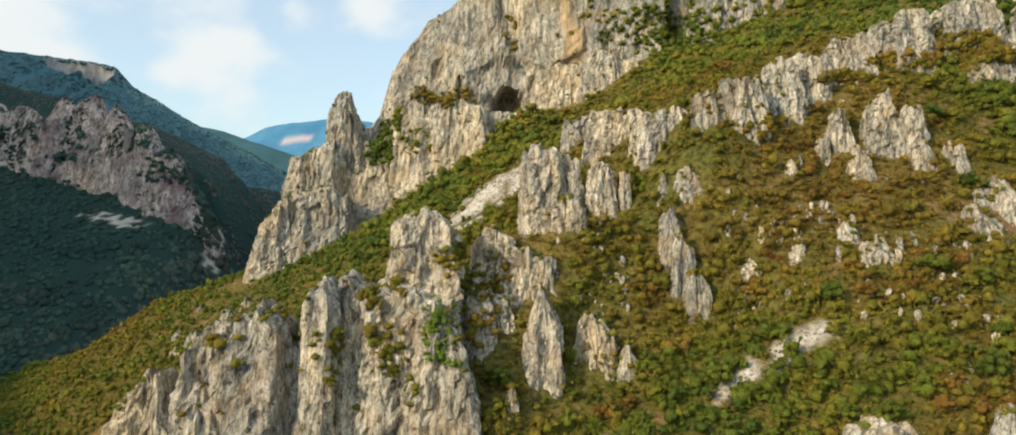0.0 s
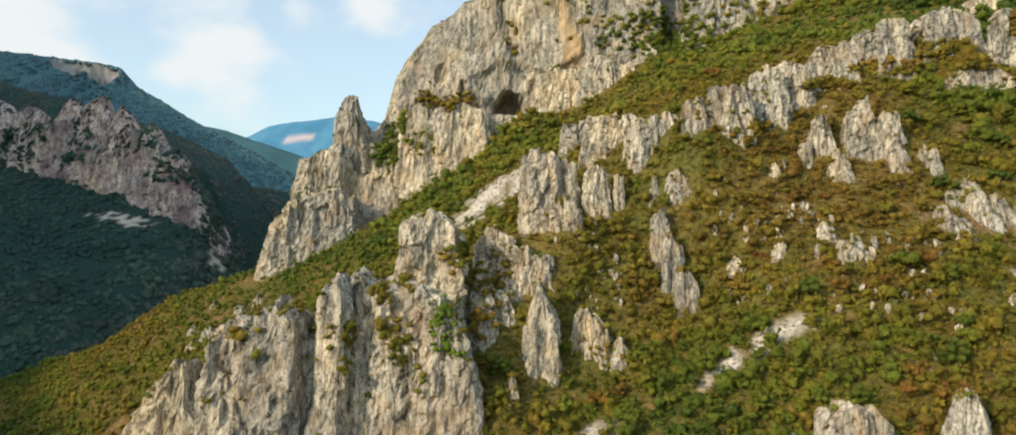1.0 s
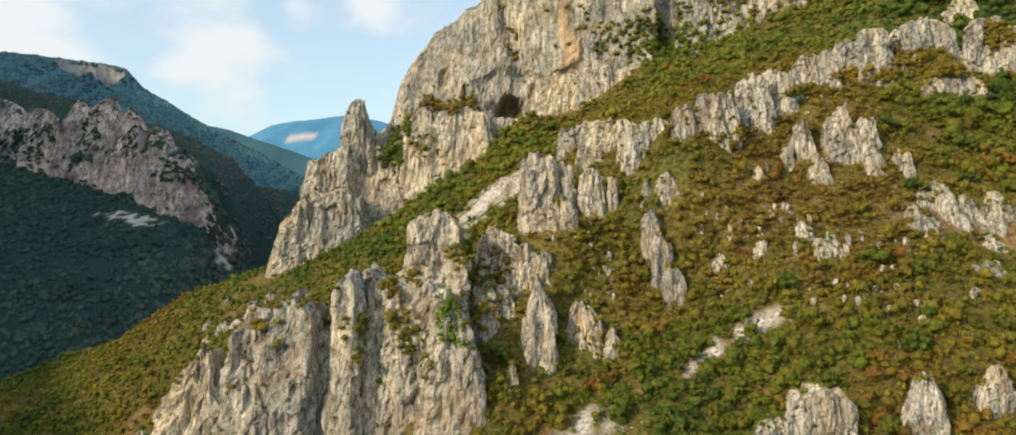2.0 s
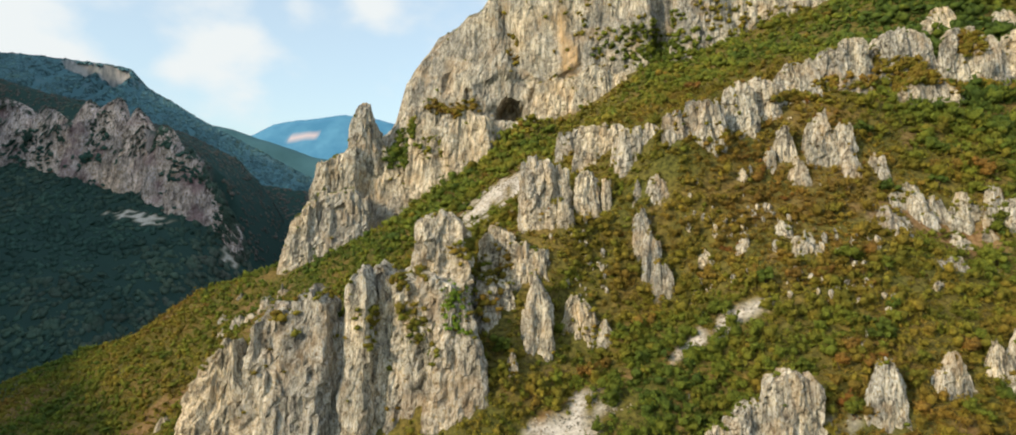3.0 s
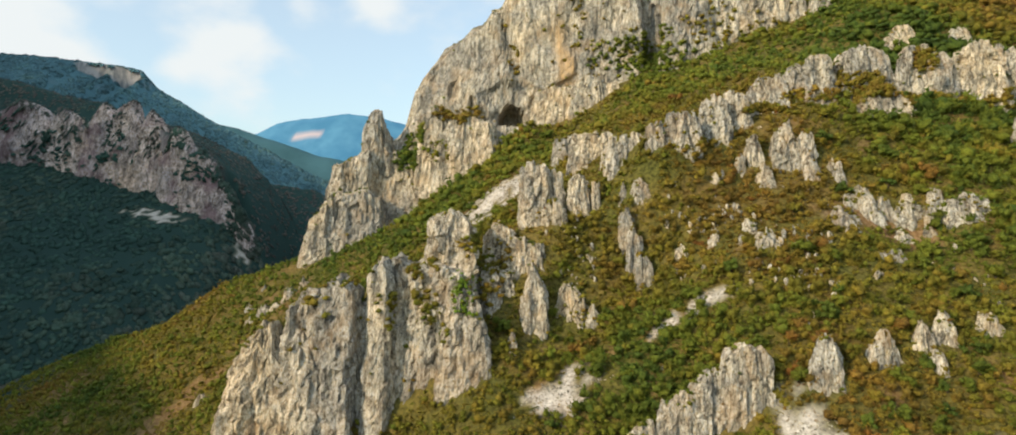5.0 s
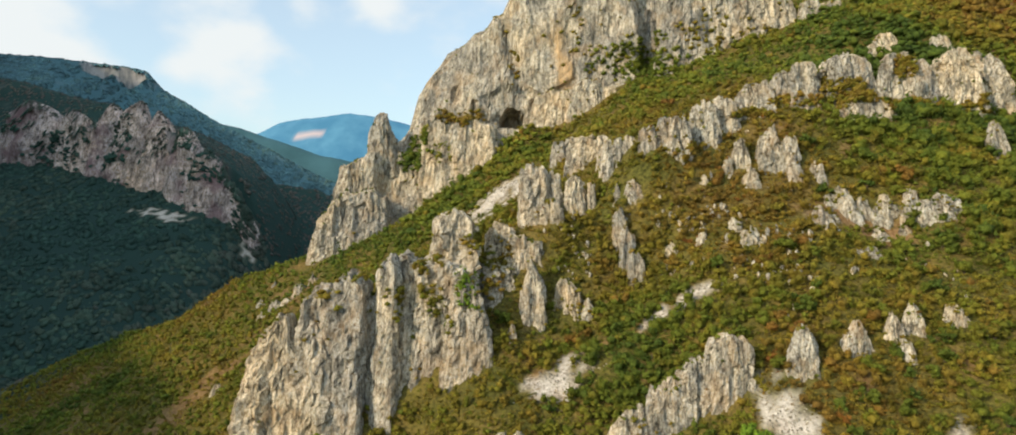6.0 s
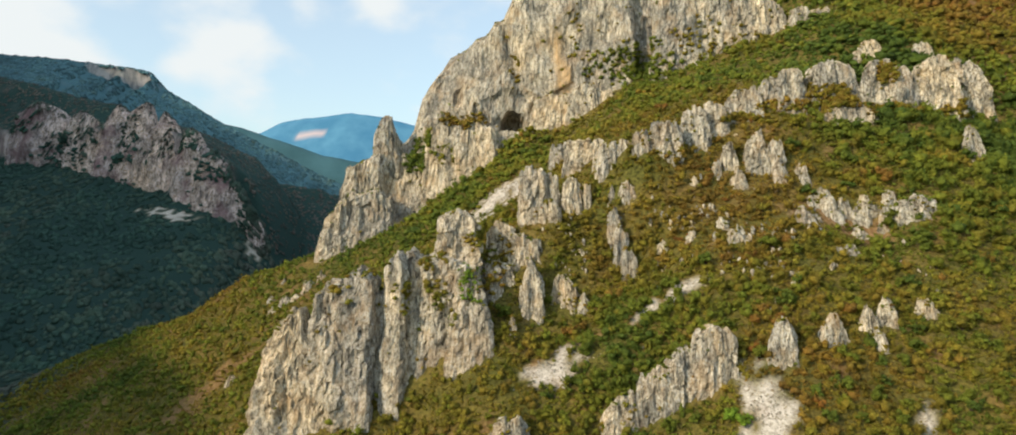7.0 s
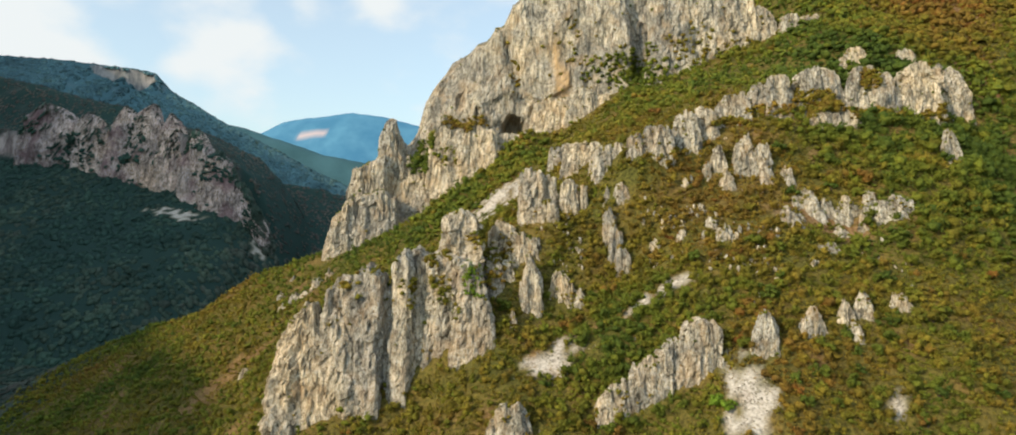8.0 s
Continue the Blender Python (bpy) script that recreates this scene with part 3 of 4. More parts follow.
gx, gy = np.meshgrid(xs, ys)
gz = land(gx, gy)
slope = np.hypot(*np.gradient(gz, ys, xs))
crag_mask = step(1.15, 2.2, slope + 0.5 * rough(gx / 20, gy / 20, 0 * gx, 3)) * (gy > 560) * (gx < 0) * np.where(gy > 1000, 0.6, step(-335, -370, gx))
earthy = step(0.42, 0.75, rough(gx / 16, gy / 16, 0 * gx + 6, 3) + 0.35 * np.exp(-(((gx + 132) / 14) ** 2 + ((gy - 190) / 25) ** 2))) * (gx < -90) * (gy < 300) * 0.5
earthy = np.maximum(earthy, 0.8 * step(0.25, 0.6, rough(gx / 20, gy / 20, 0 * gx + 16, 3)) * (gx > 170) * (gy > 210))
earthy = np.maximum(earthy, 0.55 * ochre_strip(gx, gy))
earthy = np.maximum(earthy, 0.7 * step(0.3, 0.7, np.exp(-(((gx - 118) / 20) ** 2 + ((gy - 146) / 6) ** 2)) + 0.4 * rough(gx / 6, gy / 6, 0 * gx + 26, 3)))
# "beyond" marks the ground that takes the painted haze blue
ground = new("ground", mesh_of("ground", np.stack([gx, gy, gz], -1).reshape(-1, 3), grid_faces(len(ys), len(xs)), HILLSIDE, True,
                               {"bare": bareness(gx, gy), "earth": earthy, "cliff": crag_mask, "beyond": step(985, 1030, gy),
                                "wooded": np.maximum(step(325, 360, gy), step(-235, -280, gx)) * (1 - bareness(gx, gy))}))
tagged(ground, "steep scrubby mountainside falling into a wooded gorge", "ground", kind="structure")


def far_mountain(name, label, crest, depth, mat, reach, scar=(0, 0, 1, 1)):
    """A distant ridge: a long hump whose crest is given as (x, z) along y = depth."""
    cx = np.linspace(crest[0][0], crest[-1][0], 260)
    top = np.interp(cx, [p[0] for p in crest], [p[1] for p in crest])
    down = np.linspace(-1, 1, 41)
    X, D = np.meshgrid(cx, down)
    Z = top[None, :] * (1 - np.abs(D) ** 1.3) - 230 * np.abs(D) + 16 * rough(X / 160, D * reach / 160, 0 * X + 3, 5, 0.6) * (0.3 + np.abs(D))
    me = mesh_of(name, np.stack([X, depth + D * reach, Z], -1).reshape(-1, 3), grid_faces(41, 260), mat, True,
                 {"scar": step(1.15, 0.8, np.hypot((X - scar[0] - 1.0 * (Z - scar[1])) / scar[2], (Z - scar[1]) / scar[3]) + 0.25 * rough(X / 60, Z / 60, 0 * X, 3)) * (D < 0) * (scar[2] > 1)})
    return tagged(new(name, me), label, "mountain", kind="structure")


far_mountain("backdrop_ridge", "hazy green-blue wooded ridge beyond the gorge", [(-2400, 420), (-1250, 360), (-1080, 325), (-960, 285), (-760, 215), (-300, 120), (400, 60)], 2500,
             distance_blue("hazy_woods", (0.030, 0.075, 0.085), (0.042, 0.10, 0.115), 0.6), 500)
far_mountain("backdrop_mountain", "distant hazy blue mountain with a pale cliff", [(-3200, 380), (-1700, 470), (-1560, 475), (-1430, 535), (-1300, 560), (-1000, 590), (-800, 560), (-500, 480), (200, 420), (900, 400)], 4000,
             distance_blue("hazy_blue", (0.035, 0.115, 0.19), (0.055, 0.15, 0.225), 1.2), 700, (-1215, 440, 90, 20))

# ---------------------------------------------------------------- crags
crag = thing("slab_crag", (-35.0, 135.6, -61.3), "great grey limestone slab crag with fluted faces rising from the scrub", "rock", "limestone crags")
rock(crag, "buttress", -72.8, 131.8, -57.5, 17.5, 27.9, 17, 0.80, taper=0.5)
rock(crag, "buttress", -60.4, 133.0, -59.3, 15.6, 38.3, 20, 0.80, taper=0.25)
rock(crag, "buttress", -49.4, 132.4, -59.0, 11.6, 42.5, 18, 0.50, taper=0.1)
rock(crag, "buttress", -43.2, 134.6, -59.0, 7.5, 35.0, 15, 0.40, taper=0.1)
rock(crag, "buttress", -38.2, 132.8, -59.2, 7.5, 47.5, 16, 0.80, taper=0.15)
rock(crag, "buttress", -28.6, 137.6, -61.3, 19.2, 50.2, 22, 0.30, taper=0.1)
rock(crag, "summit_block", -18.6, 143.5, -25.4, 16.5, 27.8, 15, 0.50, taper=0.25)
rock(crag, "buttress", -13.9, 146.6, -28.7, 8.5, 28.5, 12, 0.30, taper=0.3)
rock(crag, "buttress", -18.8, 136.0, -55.4, 17.0, 41.8, 20, 0.50, taper=0.15)
rock(crag, "buttress", -13.0, 126.9, -51.7, 15.3, 33.9, 13, 0.50, taper=0.4)
crag = thing("gorge_cliff", (-453.4, 738.6, -9.3), "broken pinkish-grey limestone cliff in shade above dark woods", "rock", "limestone crags")
rock(crag, "buttress", -600.5, 762.8, 50.2, 84.0, 92.0, 36, 0.30, taper=0.3)
rock(crag, "buttress", -545.4, 757.6, 54.2, 62.0, 76.0, 32, 0.40, taper=0.4)
rock(crag, "buttress", -502.2, 752.8, 44.4, 54.0, 92.0, 36, 0.60, taper=0.4)
rock(crag, "buttress", -469.6, 750.0, 40.6, 54.1, 98.7, 40, 0.60, taper=0.4)
rock(crag, "buttress", -429.3, 739.4, 31.5, 49.8, 93.8, 38, 0.30, taper=0.4)
rock(crag, "buttress", -392.3, 728.8, 22.6, 47.7, 79.8, 36, 0.35, taper=0.45)
rock(crag, "buttress", -361.0, 718.4, 16.7, 48.0, 56.0, 30, 0.35, taper=0.4)
rock(crag, "buttress", -330.0, 708.4, -12.0, 38.0, 46.0, 22, 0.30, taper=0.5)
rock(crag, "buttress", -308.0, 699.4, -30.0, 24.0, 34.0, 16, 0.35, taper=0.5)
crag = thing("needle_crag", (3.6, 143.6, -41.0), "weathered limestone needles and broken blocks above the gully", "rock", "limestone crags")
rock(crag, "block", -3.2, 154.8, -21.4, 11.0, 19.6, 12, 0.40, taper=0.25)
rock(crag, "block", 4.5, 151.1, -22.3, 13.5, 15.5, 10, 0.50, taper=0.2)
rock(crag, "needle", 7.5, 138.7, -38.1, 8.5, 25.2, 9, 0.40, taper=0.6)
rock(crag, "block", 18.3, 142.3, -37.5, 10.3, 17.5, 9, 0.35, taper=0.45)
rock(crag, "block", -5.4, 145.2, -36.8, 15.4, 22.3, 14, 0.50, taper=0.25)
rock(crag, "block", 0.7, 129.8, -41.0, 3.0, 8.6, 5, 0.50, taper=0.5)
crag = thing("twin_crag", (18.8, 163.5, -6.8), "twin-topped pale limestone crag with lichen-grey flutes", "rock", "limestone crags")
rock(crag, "tower", 8.6, 165.6, -6.7, 10.5, 25.4, 13, 0.45, taper=0.2)
rock(crag, "tower", 14.6, 166.2, -6.7, 7.5, 22.6, 11, 0.40, taper=0.2)
rock(crag, "tower", 13.5, 160.8, -6.8, 10.4, 12.4, 10, 0.50, taper=0.4)
rock(crag, "tower", 23.3, 164.3, -4.6, 8.0, 18.8, 9, 0.40, taper=0.22)
rock(crag, "spike", 28.3, 163.3, -1.4, 3.3, 13.2, 5, 0.50, taper=0.22)
crag = thing("split_fin", (39.3, 153.4, -24.4), "leaning pale limestone fin split into upright blades", "rock", "limestone crags")
rock(crag, "blade", 37.0, 161.8, 0.9, 4.4, 10.6, 6, 0.60, taper=0.6)
rock(crag, "blade", 43.6, 159.8, -0.3, 9.2, 13.0, 8, 0.40, taper=0.55)
rock(crag, "blade", 36.5, 152.8, -15.3, 5.7, 17.9, 6, 0.55, taper=0.35)
rock(crag, "blade", 38.8, 148.6, -20.6, 5.7, 16.8, 6, 0.40, taper=0.25)
rock(crag, "blade", 40.6, 144.1, -24.4, 5.8, 13.0, 5, 0.30, taper=0.3)
crag = thing("rock_wall", (102.2, 188.1, 17.4), "long jagged limestone rib climbing the scrubby slope", "rock", "limestone crags")
rock(crag, "rib", 23.4, 207.5, 22.2, 15.0, 9.7, 9, 0.40, taper=0.25)
rock(crag, "rib", 31.7, 189.8, 19.7, 19.0, 11.4, 9, 0.60, taper=0.2)
rock(crag, "rib", 41.0, 173.3, 17.0, 17.5, 11.8, 9, 0.60, taper=0.2)
rock(crag, "rib", 49.5, 168.3, 18.4, 7.8, 13.9, 9, 0.60, taper=0.3)
rock(crag, "rib", 56.9, 168.3, 18.1, 10.4, 17.8, 10, 0.60, taper=0.25)
rock(crag, "rib", 62.1, 167.3, 17.4, 4.2, 18.6, 6, 0.50, taper=0.3)
rock(crag, "rib", 71.0, 175.8, 22.1, 10.8, 20.1, 10, 0.60, taper=0.25)
rock(crag, "rib", 80.6, 180.6, 27.9, 9.2, 16.5, 9, 0.50, taper=0.3)
rock(crag, "rib", 93.1, 186.3, 35.1, 16.5, 16.5, 10, 0.85, taper=0.3)
rock(crag, "rib", 110.5, 189.8, 39.4, 20.1, 19.7, 11, 0.80, taper=0.3)
rock(crag, "rib", 87.0, 177.3, 24.7, 6.0, 6.5, 5, 0.50, taper=0.5)
rock(crag, "rib", 131.4, 191.5, 38.4, 26.1, 25.3, 10, 0.50, taper=0.35)
rock(crag, "rib", 155.0, 191.9, 37.8, 26.1, 25.9, 10, 0.30, taper=0.35)
rock(crag, "rib", 176.0, 194.4, 37.1, 20.1, 28.6, 12, 0.60, taper=0.3)
rock(crag, "rib", 196.9, 205.7, 38.4, 21.7, 28.8, 12, 0.30, taper=0.45)
rock(crag, "rib", 134.2, 184.2, 33.4, 24.2, 14.7, 8, 0.50, taper=0.5)
rock(crag, "rib", 158.2, 215.2, 65.8, 16.3, 11.2, 6, 0.60, taper=0.5)
rock(crag, "rib", 182.0, 216.6, 66.8, 13.7, 9.2, 6, 0.50, taper=0.5)
crag = thing("toothed_outcrop", (89.0, 161.0, 6.6), "toothed cream limestone outcrop among low shrubs", "rock", "limestone crags")
rock(crag, "tooth", 81.5, 165.3, 14.0, 6.0, 13.0, 6, 0.50, taper=0.4)
rock(crag, "tooth", 82.5, 157.6, 6.6, 5.8, 10.6, 6, 0.40, taper=0.5)
rock(crag, "tooth", 91.8, 163.6, 11.6, 11.0, 21.4, 9, 0.50, taper=0.62)
rock(crag, "tooth", 98.0, 163.3, 13.0, 7.6, 15.0, 7, 0.40, taper=0.4)
rock(crag, "tooth", 97.4, 159.1, 9.8, 6.4, 10.7, 6, 0.50, taper=0.6)
rock(crag, "tooth", 106.1, 158.8, 10.4, 4.0, 7.0, 5, 0.50, taper=0.5)
rock(crag, "tooth", 65.9, 159.1, 8.2, 5.2, 5.5, 5, 0.60, taper=0.5)
crag = thing("broken_ridge", (118.0, 148.0, -8.0), "low broken ridge of pale limestone blocks in scrub and bare earth", "rock", "limestone crags")
for bx, by, wide, tall in ((100.6, 144.6, 6.0, 7.0), (105.2, 150.2, 3.2, 6.0), (109.0, 150.9, 6.4, 10.5), (112.6, 148.6, 4.0, 7.0), (116.4, 150.4, 6.0, 9.2), (120.4, 148.8, 4.8, 8.2), (124.6, 150.4, 6.6, 10.0),
                           (128.4, 148.2, 3.6, 6.4), (131.9, 150.6, 4.2, 8.8), (134.6, 146.4, 6.0, 8.6), (139.4, 146.2, 5.6, 9.6), (143.6, 147.4, 4.2, 6.0), (104.0, 146.2, 3.4, 4.0), (118.6, 145.2, 4.6, 4.4), (126.6, 145.0, 3.6, 3.8)):
    rock(crag, "block", bx, by, float(hill(np.array(bx), np.array(by))) - 1.0, 1.15 * wide, 0.68 * tall, 0.8 * wide + 1.5, 0.25 + 0.5 * (tall % 1), taper=0.4)
tagged(rock(None, "boulder", 72.2, 143.3, -7.0, 4.6, 6.5, 4, 0.50, taper=0.5), "small pale limestone boulder half hidden in the scrub", "rock", "scattered boulders")
tagged(rock(None, "boulder", 75.7, 138.3, -11.4, 9.1, 8.0, 5, 0.50, taper=0.5), "small pale limestone boulder half hidden in the scrub", "rock", "scattered boulders")
tagged(rock(None, "boulder", 61.6, 143.4, -9.8, 4.4, 4.6, 4, 0.50, taper=0.5), "small pale limestone boulder half hidden in the scrub", "rock", "scattered boulders")
tagged(rock(None, "boulder", 52.1, 146.4, -12.2, 4.2, 3.8, 4, 0.50, taper=0.5), "small pale limestone boulder half hidden in the scrub", "rock", "scattered boulders")
tagged(rock(None, "boulder", 109.6, 131.8, -14.7, 6.6, 4.9, 5, 0.50, taper=0.5), "small pale limestone boulder half hidden in the scrub", "rock", "scattered boulders")
tagged(rock(None, "standing_stone", 174.3, 170.2, 20.5, 8.0, 13.0, 6, 0.35, taper=0.45), "lone pale standing limestone rock in shrubs", "rock", "scattered boulders")
crag = thing("sloping_fin", (43.9, 101.2, -64.0), "sloping fluted pale limestone fin above the scree", "rock", "limestone crags")
rock(crag, "blade", 57.5, 102.3, -53.1, 12.5, 22.6, 8, 0.45, taper=0.12)
rock(crag, "blade", 48.6, 102.1, -57.0, 13.0, 20.8, 8, 0.85, taper=0.3)
rock(crag, "blade", 40.0, 101.0, -61.4, 12.8, 20.0, 7, 0.85, taper=0.38)
rock(crag, "blade", 31.0, 100.0, -64.0, 12.0, 15.8, 6, 0.85, taper=0.45)
tagged(rock(None, "standing_stone", 77.1, 101.9, -46.2, 9.6, 18.2, 6, 0.40, taper=0.45), "upright pale limestone stump between shrubs", "rock", "scattered boulders")
tagged(rock(None, "standing_stone", 92.5, 105.5, -39.5, 8.2, 11.8, 5, 0.50, taper=0.4), "short notched limestone stump between shrubs", "rock", "scattered boulders")
crag = thing("standing_stone", (105.7, 107.5, -38.9), "leaning split limestone stump between shrubs", "rock", "limestone crags")
rock(crag, "block", 103.3, 108.2, -36.1, 6.3, 10.6, 5, 0.50, taper=0.5)
rock(crag, "block", 104.1, 104.1, -38.9, 4.6, 6.8, 4, 0.40, taper=0.5)
rock(crag, "block", 109.6, 110.0, -34.0, 6.7, 10.8, 5, 0.40, taper=0.45)
tagged(rock(None, "standing_stone", 121.4, 111.2, -32.2, 8.4, 8.3, 5, 0.40, taper=0.5), "low broken limestone stump between shrubs", "rock", "scattered boulders")
tagged(rock(None, "boulder", -0.7, 98.0, -70.2, 16.5, 15.7, 7, 0.75, taper=0.5), "low slanting pale limestone boulder on the lower slope", "rock", "scattered boulders")
crag = thing("pinnacle", (-78.6, 278.8, -35.6), "tall tapering limestone pinnacle standing on the spur's crest", "rock", "limestone crags")
rock(crag, "spire", -71.0, 288.0, -2.5, 18.0, 58.0, 17, 0.50, taper=0.12, crest=((-80.5, 30), (-79, 39), (-77.5, 47), (-76, 51), (-74.5, 55), (-68, 56), (-65.5, 50), (-62, 38)))
rock(crag, "buttress", -83.9, 281.6, -25.4, 25.5, 60.0, 22, 0.70, taper=0.1, crest=((-98, 4), (-95.5, 20), (-93, 27), (-88, 27), (-84, 30), (-77, 33), (-71, 37)))
rock(crag, "buttress", -90.2, 272.2, -35.0, 16.2, 47.1, 14, 0.85, taper=0.35)
rock(crag, "buttress", -75.9, 270.8, -27.0, 27.3, 40.3, 16, 0.50, taper=0.2)
rock(crag, "buttress", -52.9, 291.4, 1.7, 30.8, 32.2, 18, 0.20, taper=0.2)
rock(crag, "buttress", -95.0, 268.0, -38.0, 22.0, 46.0, 15, 0.92, taper=0.45)
rock(crag, "buttress", -100.5, 262.5, -42.0, 14.0, 18.0, 10, 0.85, taper=0.5)
crag = thing("cave_cliff", (17.1, 293.0, 1.6), "towering weathered limestone cliff with a dark arched cave", "rock", "limestone crags")
rock(crag, "cliff_wall", -6.0, 301.0, 11.0, 104.0, 127.0, 32, 0.50, taper=0.03, cave=True, relief=0.6,
     crest=((-60, 46), (-57, 60), (-54, 72), (-50, 76), (-46, 84), (-41, 88), (-34, 96), (-28, 98), (-23, 104), (-14, 107), (-11, 113), (-5, 116), (-1, 126), (5, 130), (8, 137), (45, 137)))
rock(crag, "bastion", -38.0, 281.8, 1.7, 25.2, 54.2, 16, 0.60, taper=0.15, relief=0.8)
rock(crag, "bastion", -21.8, 278.4, 1.6, 33.5, 49.2, 18, 0.50, taper=0.2, relief=0.8)
rock(crag, "cliff_wall", 25.0, 310.6, 10.9, 38.0, 137.0, 32, 0.60, taper=0.1, relief=0.6)
rock(crag, "cliff_wall", 53.8, 300.0, 26.0, 40.3, 125.6, 30, 0.40, taper=0.15, relief=0.6)
rock(crag, "cliff_wall", 81.7, 310.8, 69.7, 31.4, 81.9, 26, 0.40, taper=0.1)
rock(crag, "bastion", 20.8, 284.2, 29.0, 24.6, 37.7, 14, 0.70, taper=0.2, relief=0.7)
rock(crag, "bastion", 43.2, 283.2, 37.0, 34.0, 34.8, 14, 0.40, taper=0.3, relief=0.8)
crag = thing("upper_cliff", (128.2, 273.3, 69.9), "high pale fluted limestone cliff above scrub and bushes", "rock", "limestone crags")
rock(crag, "buttress", 87.2, 273.8, 69.9, 23.2, 57.4, 16, 0.50, taper=0.15)
rock(crag, "buttress", 106.0, 276.4, 76.3, 27.5, 57.0, 18, 0.50, taper=0.15)
rock(crag, "buttress", 123.8, 274.5, 81.2, 21.3, 42.5, 15, 0.50, taper=0.2)
rock(crag, "buttress", 137.3, 272.6, 80.7, 18.3, 33.5, 12, 0.40, taper=0.3)
rock(crag, "block", 151.3, 270.4, 92.4, 14.0, 16.4, 8, 0.50, taper=0.4)
rock(crag, "block", 163.7, 272.1, 98.0, 13.0, 10.5, 7, 0.50, taper=0.4)
tagged(rock(None, "boulder", -116.8, 256.1, -43.1, 7.7, 10.0, 7, 0.50, taper=0.5), "small white limestone boulder on the grassy spur", "rock", "scattered boulders")
tagged(rock(None, "boulder", -109.4, 265.8, -48.9, 15.0, 9.2, 6, 0.50, taper=0.5), "small white limestone boulder on the grassy spur", "rock", "scattered boulders")
tagged(rock(None, "boulder", -115.8, 188.7, -71.0, 5.1, 5.3, 4, 0.50, taper=0.5), "small white limestone boulder on the grassy spur", "rock", "scattered boulders")
tagged(rock(None, "boulder", -291.3, 331.2, -109.1, 5.2, 8.4, 4, 0.50, taper=0.5), "small white limestone boulder on the grassy spur", "rock", "scattered boulders")
for bx, by, wide, tall in ((-113.5, 231.0, 4.5, 3.6), (-108.0, 233.5, 6.0, 4.8), (-102.5, 231.5, 5.0, 3.4), (-97.5, 236.0, 6.5, 4.4), (-93.0, 240.0, 4.0, 5.0), (-118.0, 243.0, 5.0, 4.6)):
    tagged(rock(None, "boulder", bx, by, float(hill(np.array(bx), np.array(by))) - 0.8, wide, tall, 0.8 * wide, 0.4, taper=0.5), "small white limestone boulder on the grassy spur", "rock", "scattered boulders")
crag = thing("jagged_teeth", (91.0, 163.7, 11.5), "jagged cream limestone teeth beside a toothed outcrop", "rock", "limestone crags")
rock(crag, "tooth", 75.9, 162.6, 11.5, 4.4, 9.1, 5, 0.50, taper=0.45)
rock(crag, "tooth", 88.5, 165.3, 15.2, 3.5, 13.0, 5, 0.50, taper=0.4)
rock(crag, "tooth", 94.8, 162.8, 13.4, 3.1, 12.2, 5, 0.50, taper=0.4)
rock(crag, "tooth", 106.0, 161.0, 12.5, 4.1, 6.0, 5, 0.40, taper=0.45)
crag = thing("broken_needles", (23.3, 139.2, -35.7), "broken pale limestone needles on the slope below the slab", "rock", "limestone crags")
rock(crag, "needle", 21.9, 140.1, -35.5, 2.3, 11.4, 5, 0.50, taper=0.4)
rock(crag, "needle", 24.7, 138.3, -35.7, 4.0, 10.2, 5, 0.40, taper=0.4)
THICKETS = []


def thicket(x, y, z, across, up, hue, dense):
    """A patch of bushes rooted in the cracks of a crag's face."""
    THICKETS.append((x, y, z, across, up, hue, dense))


thicket(-13, 121, -23, 3.3, 6.0, 0.26, 1.9)
thicket(-23, 121, -26, 2.8, 5.2, 0.42, 0.9)
thicket(-34, 124, -28, 1.1, 7.1, 0.40, 0.8)
thicket(-12, 134, -8, 3.2, 3.6, 0.45, 1.2)
thicket(-8, 140, -15, 4.0, 5.4, 0.40, 0.5)
thicket(-3, 146, -13, 4.2, 5.6, 0.58, 0.4)
thicket(-27, 276, 52, 12.0, 4.6, 0.60, 0.7)
thicket(1, 284, 82, 2.6, 12.0, 0.55, 0.10)
thicket(-38, 276, 32, 8.0, 5.8, 0.30, 0.3)
thicket(-54, 277, 32, 6.9, 9.1, 0.07, 1.2)
thicket(56, 281, 87, 20.5, 9.5, 0.30, 0.12)
thicket(64, 279, 82, 20.4, 10.9, 0.18, 0.16)
thicket(75, 278, 74, 16.0, 10.9, 0.16, 0.25)
thicket(81, 278, 68, 12.4, 6.5, 0.2, 0.4)
thicket(98, 262, 92, 15.3, 11.8, 0.45, 0.16)
thicket(124, 262, 89, 15.3, 8.3, 0.45, 0.16)
thicket(25, 281, 98, 22.0, 22.0, 0.45, 0.02)
thicket(-46, 277, 40, 1.9, 4.8, 0.20, 1.2)
thicket(92, 176, 37, 7.6, 3.0, 0.50, 0.8)
thicket(130, 186, 46, 11.0, 4.4, 0.52, 0.9)
thicket(154, 188, 41, 13.8, 3.3, 0.50, 0.9)
thicket(153, 190, 57, 3.9, 5.6, 0.50, 0.8)
thicket(183, 190, 42, 8.4, 3.9, 0.50, 0.8)
thicket(120, 186, 42, 8.2, 3.8, 0.50, 0.8)
thicket(110, 185, 43, 10.7, 2.8, 0.55, 0.8)
thicket(129, 190, 49, 9.1, 4.0, 0.50, 0.8)
